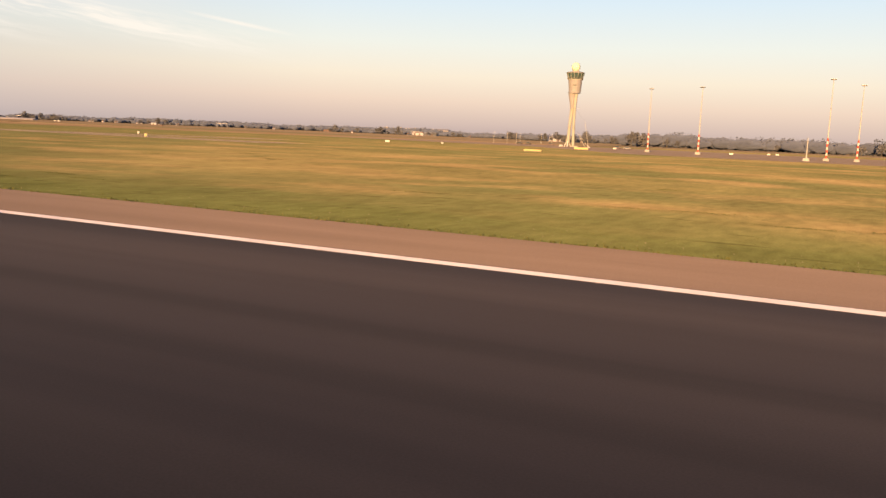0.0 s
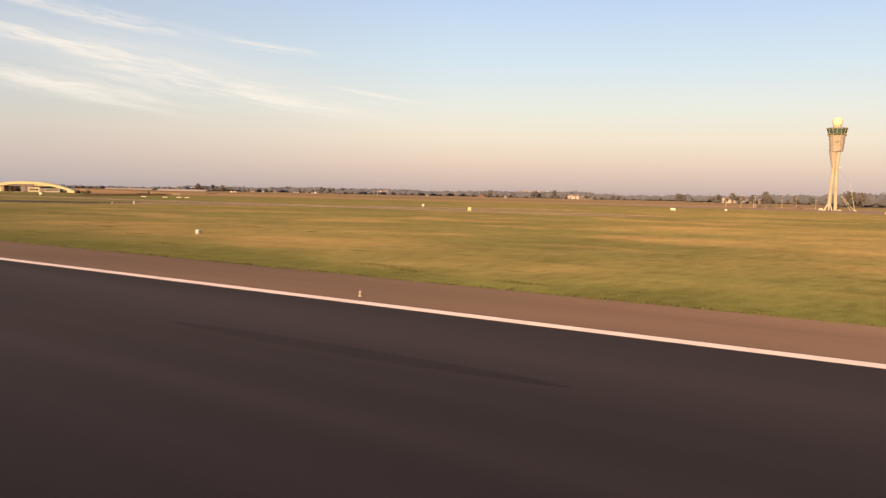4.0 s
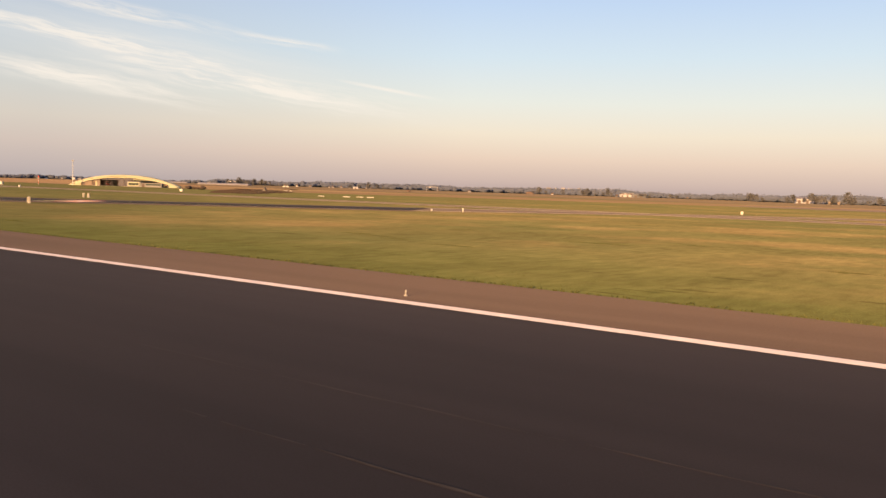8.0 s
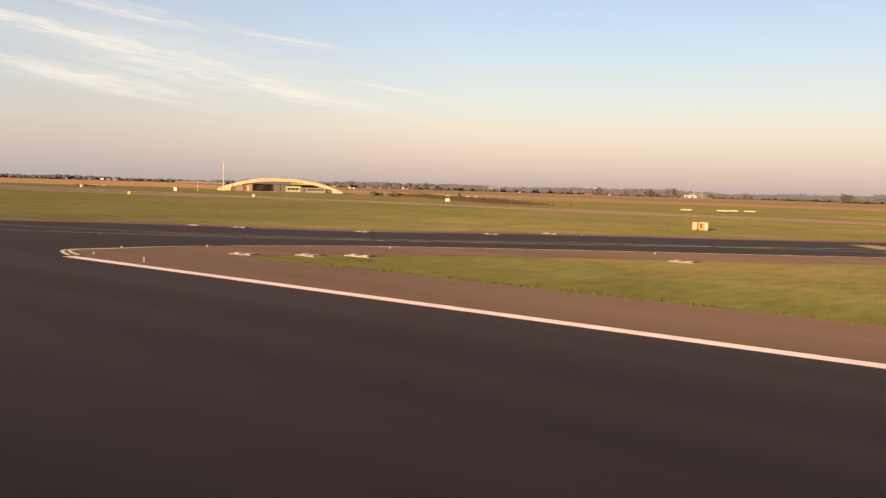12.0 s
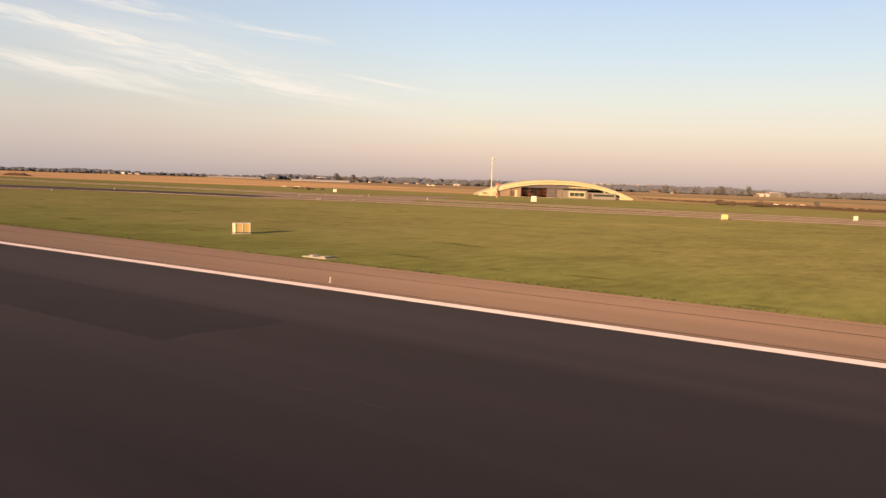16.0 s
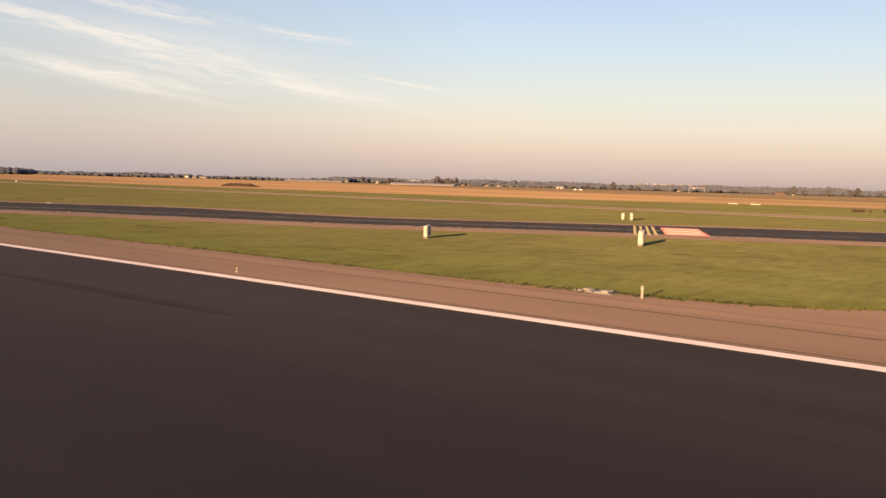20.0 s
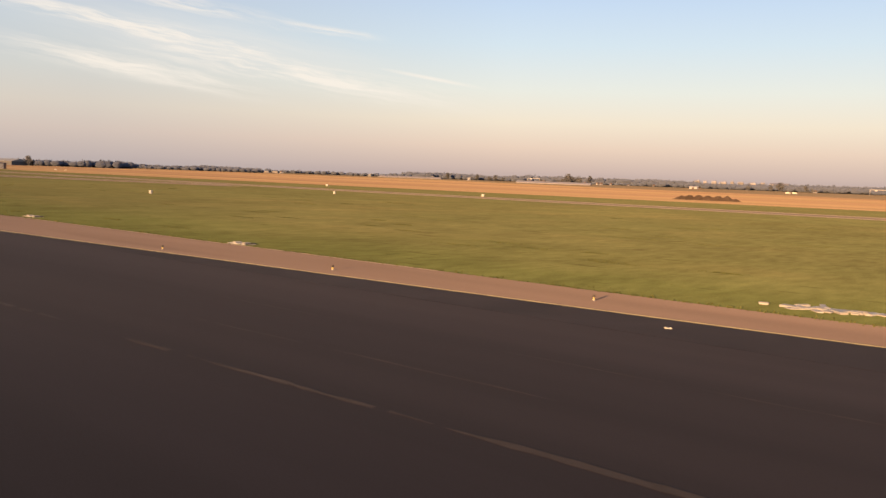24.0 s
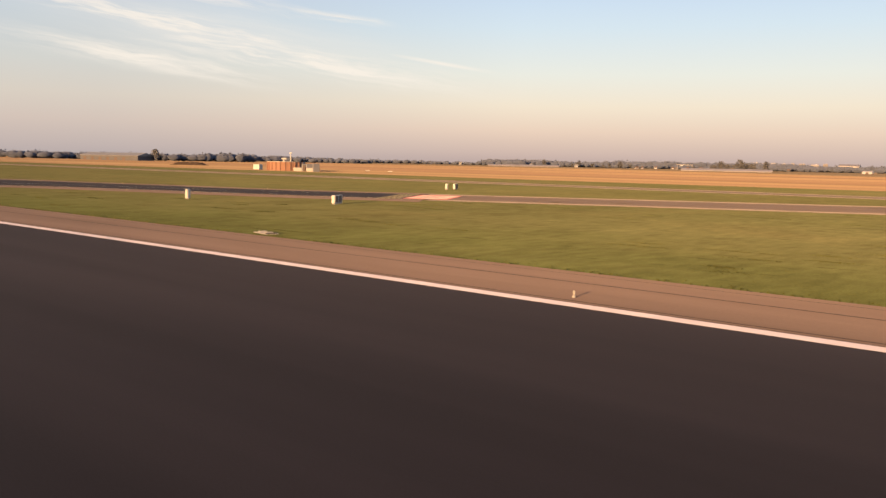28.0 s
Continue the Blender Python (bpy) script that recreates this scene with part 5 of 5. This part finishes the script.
def parked_car(x, y, turn, paint, label):
    e = thing("parked_car", x, y, 0, turn, label, "car", "cars by the tower")
    bm = box(4.3, 1.75, 0.7, 0, 0, 0.3, 0.12)
    part("body", bm, paint, e)
    part("cabin", box(2.4, 1.55, 0.6, -0.2, 0, 0.98, 0.1, taper=0.8), GLASS, e)
    for px in (-1.35, 1.35):
        for sd in (-1, 1):
            part("wheel", rod((px, sd * 0.7, 0.32), (px, sd * 0.9, 0.32), 0.32, 0.32, 12), DARK, e)
    return e


parked_car(-285, 542, 10, DARK, "dark car parked by the tower apron")
parked_car(-279, 543, 10, DARK, "dark car parked by the tower apron")
parked_car(-262, 541, 14, FAR_BRICK, "brown car parked by the tower apron")
parked_car(-205, 500, 8, FAR_BRICK, "brown-red car parked by the tower foot")
parked_car(-199, 499, 8, FACADE, "grey car parked by the tower foot")

# marker stakes at the grass edge and along the far pavements
ST = thing("marker_stake", -787.4, 33.1, 0, 0, "tall pale marker stake at the pavement's edge", "marker", "marker stakes")
part("stake", rod((0, 0, -0.1), (0, 0, 0.52), 0.06, 0.05, 8), POLE, ST)
part("collar", rod((0, 0, 0.36), (0, 0, 0.42), 0.075, 0.075, 8), GALV, ST)
for x, y in ((-732.0, 173.0), (-729.2, 185.5), (-728.7, 187.7), (-716.6, 147.7), (-715.7, 169.4), (-692.5, 129.7), (-690.5, 128.5), (-698.0, 176.3), (-692.9, 169.4), (-683.9, 131.9), (-735.3, 94.0), (-753.8, 120.3)):
    copy_thing(ST, at(x, y))

# joints along the shoulder
for y, w, m in ((29.7, 0.12, ASPHALT_PATCH), (25.6, 0.1, ASPHALT_PATCH), (31.9, 0.07, ASPHALT_PATCH)):
    for a, b in ((-555, -870), (-1095, -1430)):
        n = int(abs(a - b) / 9)
        rj = random.Random(int(y * 10))
        ribbon("shoulder_joint", [(a + (b - a) * i / n, y + rj.uniform(-0.05, 0.05)) for i in range(n + 1)], w, -0.008, m, "dark sealed joint along the shoulder")

# ---- trees and woods ----
def leaf_cloud(rnd, n, cx, cy, cz, rx, ry, rz, size):
    """n small tilted quads spread through lumps of a crown."""
    lumps = rnd.normal(0, 0.42, (7, 3))
    pick = lumps[rnd.randint(0, 7, n)]
    p = pick + rnd.normal(0, 0.27, (n, 3))
    p = np.clip(p, -1.15, 1.15) * (rx, ry, rz) + (cx, cy, cz)
    a, b = rnd.normal(size=(n, 3)), rnd.normal(size=(n, 3))
    a /= np.linalg.norm(a, axis=1)[:, None]
    b -= a * np.sum(a * b, 1)[:, None]
    b /= np.linalg.norm(b, axis=1)[:, None]
    s = size * rnd.uniform(0.55, 1.25, (n, 1))
    return np.stack([p - a * s - b * s * 0.7, p + a * s * 0.8 - b * s * 0.8, p + a * s + b * s * 0.6, p - a * s * 0.7 + b * s], 1).reshape(-1, 3)


def quads_of(v):
    return np.arange(len(v)).reshape(-1, 4)


def tree_proto(seed, h, label):
    rnd = np.random.RandomState(seed)
    e = thing("tree", 0, 0, 0, 0, label, "tree", "trees at the airfield edge")
    bm = rod((0, 0, -0.3), (0.1, 0, h * 0.45), h * 0.03, h * 0.018, 7)
    for i in range(5):
        a = i * 1.26 + rnd.rand()
        rod((0, 0, h * (0.24 + 0.05 * i)), (math.cos(a) * h * 0.2, math.sin(a) * h * 0.2, h * (0.5 + 0.06 * i)), h * 0.013, h * 0.005, 5, bm)
    part("trunk", bm, BARK, e)
    v = leaf_cloud(rnd, 420, 0, 0, h * 0.62, h * 0.34, h * 0.34, h * 0.36, h * 0.05)
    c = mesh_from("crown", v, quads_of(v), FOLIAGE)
    c.parent = e
    return e


protos = [tree_proto(s, h, "broad dark leafy tree at the edge of the fields") for s, h in ((1, 14), (2, 11), (3, 16), (4, 9))]
_r = random.Random(3)
spots = []
# clumps seen on their own: middle, spread, how many
for cx, cy, sp, n in ((-560, 1440, 22, 7), (-505, 1440, 18, 6), (-455, 1480, 26, 6), (-270, 900, 22, 7), (-1130, 1780, 40, 7), (-980, 1760, 40, 9), (-1230, 1720, 30, 5), (-640, 1500, 30, 7),
                      (-1440, 1330, 40, 5), (-1760, 1300, 30, 5), (-1850, 1420, 40, 6), (-2422, 1870, 60, 6), (-2150, 1560, 60, 6), (-2174, 528, 5, 4), (-640, 350, 6, 1), (-20, 930, 60, 8), (120, 920, 60, 8)):
    for i in range(n):
        spots.append((cx + _r.gauss(0, sp), cy + _r.gauss(0, sp * 0.5)))
for i, (x, y) in enumerate(spots):
    p = protos[_r.randrange(4)]
    k = _r.uniform(0.75, 1.15) * (0.26 if y < 400 else 1.0)
    m = at(x, y, 0, _r.uniform(0, 360))
    if i < 4:
        protos[i].matrix_basis = m
        continue
    c = copy_thing(p, m)
    c.scale = (k, k, k * _r.uniform(0.9, 1.1))


def crown_hull():
    bm = bmesh.new()
    bmesh.ops.create_icosphere(bm, subdivisions=2, radius=1.0)
    v = np.array([w.co for w in bm.verts])
    f = np.array([[w.index for w in g.verts] for g in bm.faces])
    bm.free()
    return v, f


HULL_V, HULL_F = crown_hull()


def woods(name, line, n, depth, h0, h1, seed, mat, label, leafs=16):
    """A belt of far trees along a line: lumpy crowns fringed with leaves, and trunks, in one."""
    rnd = np.random.RandomState(seed)
    pts = np.array(smooth(line, 12))
    seg = np.r_[0, np.cumsum(np.hypot(*np.diff(pts, axis=0).T))]
    vs, fs, k = [], [], 0
    wave = rnd.uniform(0, 6.3, 5)
    for i in range(n):
        s = rnd.uniform(0, seg[-1])
        x, y = np.interp(s, seg, pts[:, 0]), np.interp(s, seg, pts[:, 1])
        env = 0.5 + 0.25 * math.sin(s / 140 + wave[0]) + 0.2 * math.sin(s / 57 + wave[1]) + 0.1 * math.sin(s / 19 + wave[2])
        h = (h0 + (h1 - h0) * max(0.0, min(1.0, env))) * rnd.uniform(0.75, 1.1)
        x, y = x + rnd.normal(0, 6), y + rnd.uniform(0, depth)
        w = h * rnd.uniform(0.6, 1.15)
        hv = HULL_V * (1 + 0.16 * np.sin(HULL_V[:, [1, 2, 0]] * rnd.uniform(2, 5, 3) + rnd.uniform(0, 6, 3)))
        hv = hv * (w, w, h * 0.46) + (x, y, h * 0.5)
        vs.append(hv), fs.append(HULL_F + k)
        k += len(hv)
        lv = leaf_cloud(rnd, leafs, x, y, h * 0.62, w, w, h * 0.4, h * (0.1 if leafs < 40 else 0.06))
        r = h * 0.03
        lv = np.concatenate([lv, np.array([(x - r, y - w * 0.3, -0.2), (x + r, y - w * 0.3, -0.2), (x + r * 0.6, y, h * 0.5), (x - r * 0.6, y, h * 0.5)])])
        lq = quads_of(lv) + k
        vs.append(lv), fs.append(lq[:, [0, 1, 2]]), fs.append(lq[:, [0, 2, 3]])
        k += len(lv)
    tagged(mesh_from(name, np.concatenate(vs), np.concatenate(fs), mat), label, "woodland", "", "stuff")


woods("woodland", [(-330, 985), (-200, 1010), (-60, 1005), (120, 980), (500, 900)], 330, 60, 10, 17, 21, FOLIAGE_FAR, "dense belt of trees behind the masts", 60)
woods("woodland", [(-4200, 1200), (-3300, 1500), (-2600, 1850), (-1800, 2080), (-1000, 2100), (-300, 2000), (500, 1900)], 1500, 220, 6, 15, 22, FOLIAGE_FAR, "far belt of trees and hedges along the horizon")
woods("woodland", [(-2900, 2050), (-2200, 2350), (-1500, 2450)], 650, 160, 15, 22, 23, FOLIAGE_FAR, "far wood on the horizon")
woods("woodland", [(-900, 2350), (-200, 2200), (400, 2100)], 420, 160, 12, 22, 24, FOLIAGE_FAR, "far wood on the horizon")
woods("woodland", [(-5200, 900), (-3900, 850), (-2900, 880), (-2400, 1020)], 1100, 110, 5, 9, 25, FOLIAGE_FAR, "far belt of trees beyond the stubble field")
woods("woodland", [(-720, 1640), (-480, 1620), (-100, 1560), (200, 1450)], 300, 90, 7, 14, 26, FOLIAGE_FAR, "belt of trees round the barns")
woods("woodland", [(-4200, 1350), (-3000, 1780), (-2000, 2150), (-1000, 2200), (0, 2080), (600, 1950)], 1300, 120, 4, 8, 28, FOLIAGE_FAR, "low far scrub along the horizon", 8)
woods("hedge", [(-735, 404), (-667, 372), (-600, 312), (-526, 232)], 420, 6, 0.35, 0.85, 27, HEDGE, "dark brown-leaved hedge beyond the far taxiway", 12)
woods("hedge", [(-661, 311), (-652, 307), (-646, 305)], 14, 3, 1.2, 2.3, 31, HEDGE, "rounded dark bush standing in the hedge", 16)
woods("hedge", [(-824, 247), (-819, 246), (-812, 245)], 12, 3, 0.7, 1.5, 32, HEDGE, "low dark bush at the edge of the field", 16)
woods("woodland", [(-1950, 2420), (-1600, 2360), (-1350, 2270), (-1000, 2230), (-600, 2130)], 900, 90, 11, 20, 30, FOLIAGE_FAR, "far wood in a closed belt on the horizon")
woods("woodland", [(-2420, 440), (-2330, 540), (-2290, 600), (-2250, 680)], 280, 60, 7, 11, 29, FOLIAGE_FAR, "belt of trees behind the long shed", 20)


# low heaps of dark earth in the field's edge
def heap(x, y, ln, h, turn, seed):
    rnd = random.Random(seed)
    bm = bmesh.new()
    n, m = 26, 8
    g = []
    for i in range(n + 1):
        row = []
        for j in range(m + 1):
            u, v = i / n * 2 - 1, j / m * 2 - 1
            z = h * max(0, 1 - u ** 6) * max(0, 1 - v * v) * (0.45 + 0.55 * abs(math.sin(u * 11 + seed)) + 0.2 * noise.noise((u * 9, v * 2, seed))) + 0.0
            row.append(bm.verts.new((u * ln / 2, v * h * 2.2, z - 0.1)))
        g.append(row)
    for i in range(n):
        for j in range(m):
            bm.faces.new((g[i][j], g[i + 1][j], g[i + 1][j + 1], g[i][j + 1]))
    ob = part("earth_mound", bm, SOIL)
    ob.matrix_basis = at(x, y, 0, turn)
    tagged(ob, "long low heap of dark earth on the grass", "earth heap")


heap(-1133.5, 288, 23, 1.9, 10, 1)
heap(-1767, 304, 26, 2.2, 15, 3)


# ---- grass tufts ----
def tufts(name, n, seed, spread, h0, h1, blades, label, clear=True):
    rnd = np.random.RandomState(seed)
    x, y = spread(rnd, n)
    # none on the pavements
    keep = np.ones(n, bool)
    for far, near in ((E1_FAR, E1_NEAR), (E2_FAR, E2_NEAR), (E3_FAR, E3_NEAR)):
        fx, fy = np.array(far).T
        nx, ny = np.array(near).T
        o = np.argsort(fy)
        xf = np.interp(y, fy[o], fx[o]) - 8
        o = np.argsort(ny)
        xn = np.interp(y, ny[o], nx[o]) + 11.5
        keep &= ~((x > xf) & (x < xn))
    keep &= ~((x > -790) & (x < -730) & (y < 112))
    if clear:
        x, y = x[keep], y[keep]
    m = len(x)
    vs = []
    for b in range(blades):
        a = rnd.uniform(0, 2 * np.pi, m)
        h = rnd.uniform(h0, h1, m)
        w = h * rnd.uniform(0.25, 0.6, m)
        lx, ly = rnd.normal(0, 0.25, m) * h, rnd.normal(0, 0.25, m) * h
        dx, dy = np.cos(a) * w, np.sin(a) * w
        z0 = np.full(m, -0.06)
        vs.append(np.stack([np.stack([x - dx, y - dy, z0], 1), np.stack([x + dx, y + dy, z0], 1),
                            np.stack([x + dx * 0.5 + lx, y + dy * 0.5 + ly, h - 0.045], 1), np.stack([x - dx * 0.4 + lx, y - dy * 0.4 + ly, h * 0.9 - 0.045], 1)], 1).reshape(-1, 3))
    v = np.concatenate(vs)
    tagged(mesh_from(name, v, quads_of(v), BLADES), label, "grass", "", "stuff")


tufts("grass_edge", 15000, 31, lambda r, n: (r.uniform(-1480, -40, n), 32.7 + np.abs(r.normal(0, 0.4, n))), 0.03, 0.1, 3, "ragged tufts of grass along the shoulder")


def verge(r, n):
    """Uneven knots of grass, thinning out away from the shoulder."""
    c = 5200
    cx, cy = r.uniform(-1480, -40, c), 32.9 + 11 * r.beta(0.9, 2.4, c)
    k = r.randint(0, c, n)
    return cx[k] + r.normal(0, 0.22, n), cy[k] + r.normal(0, 0.3, n)


tufts("verge_grass", 60000, 34, verge, 0.012, 0.04, 2, "uneven knots of green grass along the verge")
def clumps(r, n):
    """Tufts gathered in some hundreds of drawn-out patches, most of them in the later stretch."""
    c = 520
    cx, cy = np.where(r.rand(c) < 0.8, r.uniform(-1500, -520, c), r.uniform(-520, -40, c)), 36 + 85 * r.beta(1.0, 1.7, c)
    k = r.randint(0, c, n)
    ln, wd = r.uniform(0.35, 1.6, c), r.uniform(0.12, 0.4, c)
    return cx[k] + r.normal(0, 1, n) * ln[k], cy[k] + r.normal(0, 1, n) * wd[k]


tufts("grass_clumps", 90000, 32, clumps, 0.02, 0.065, 2, "drawn-out clumps of taller dark grass on the airfield")


def lips(r, n):
    """Along both edges of the link road."""
    pts = [np.array(q)[::o] for q, o in ((LINK, 1), (LINK_B, 1))]
    out = []
    for q in pts:
        t = r.uniform(0, len(q) - 1.001, n // 2)
        i = t.astype(int)
        out.append(q[i] + (q[i + 1] - q[i]) * (t - i)[:, None] + r.normal(0, 0.25, (n // 2, 2)))
    v = np.concatenate(out)
    return v[:, 0], v[:, 1]


tufts("grass_lip", 5000, 35, lips, 0.05, 0.13, 2, "ragged grass lip along the link road", False)
tufts("grass_tufts", 9000, 33, lambda r, n: (r.uniform(-1480, -40, n), 33.4 + 27 * r.beta(1.0, 2.2, n)), 0.015, 0.045, 3, "short loose grass tufts near the runway")


def flecks():
    """Pale bits of stone and litter strewn along the grass edge."""
    rnd = np.random.RandomState(8)
    n = 1000
    x, y, r = rnd.uniform(-1480, -40, n), 32.5 + np.abs(rnd.normal(0, 0.9, n)), rnd.uniform(0.012, 0.03, n)
    k = n * 2 // 3                  # most of them in the first stretch, further into the grass
    x[:k], y[:k] = rnd.uniform(-195, -50, k), 32.6 + np.abs(rnd.normal(0, 2.6, k))
    bad = ((x > -560) & (x < -425)) | ((x > -1090) & (x < -880)) | ((x > -790) & (x < -730))
    x, y, r = x[~bad], y[~bad], r[~bad]
    a = rnd.uniform(0, 6.3, len(x))
    ca, sa = np.cos(a) * r, np.sin(a) * r
    z = np.full(len(x), -0.025)
    v = np.stack([np.stack([x - ca, y - sa, z - 0.02], 1), np.stack([x + ca * 0.2, y - sa * 0.2, z + 0.05 * 0], 1),
                  np.stack([x + ca, y + sa, z + r * 0.8], 1), np.stack([x - ca * 0.4, y + sa * 0.3, z + r], 1)], 1).reshape(-1, 3)
    tagged(mesh_from("pale_flecks", v, quads_of(v), PALE_EDGE), "pale stones and litter strewn along the grass edge", "stones", "", "stuff")


flecks()
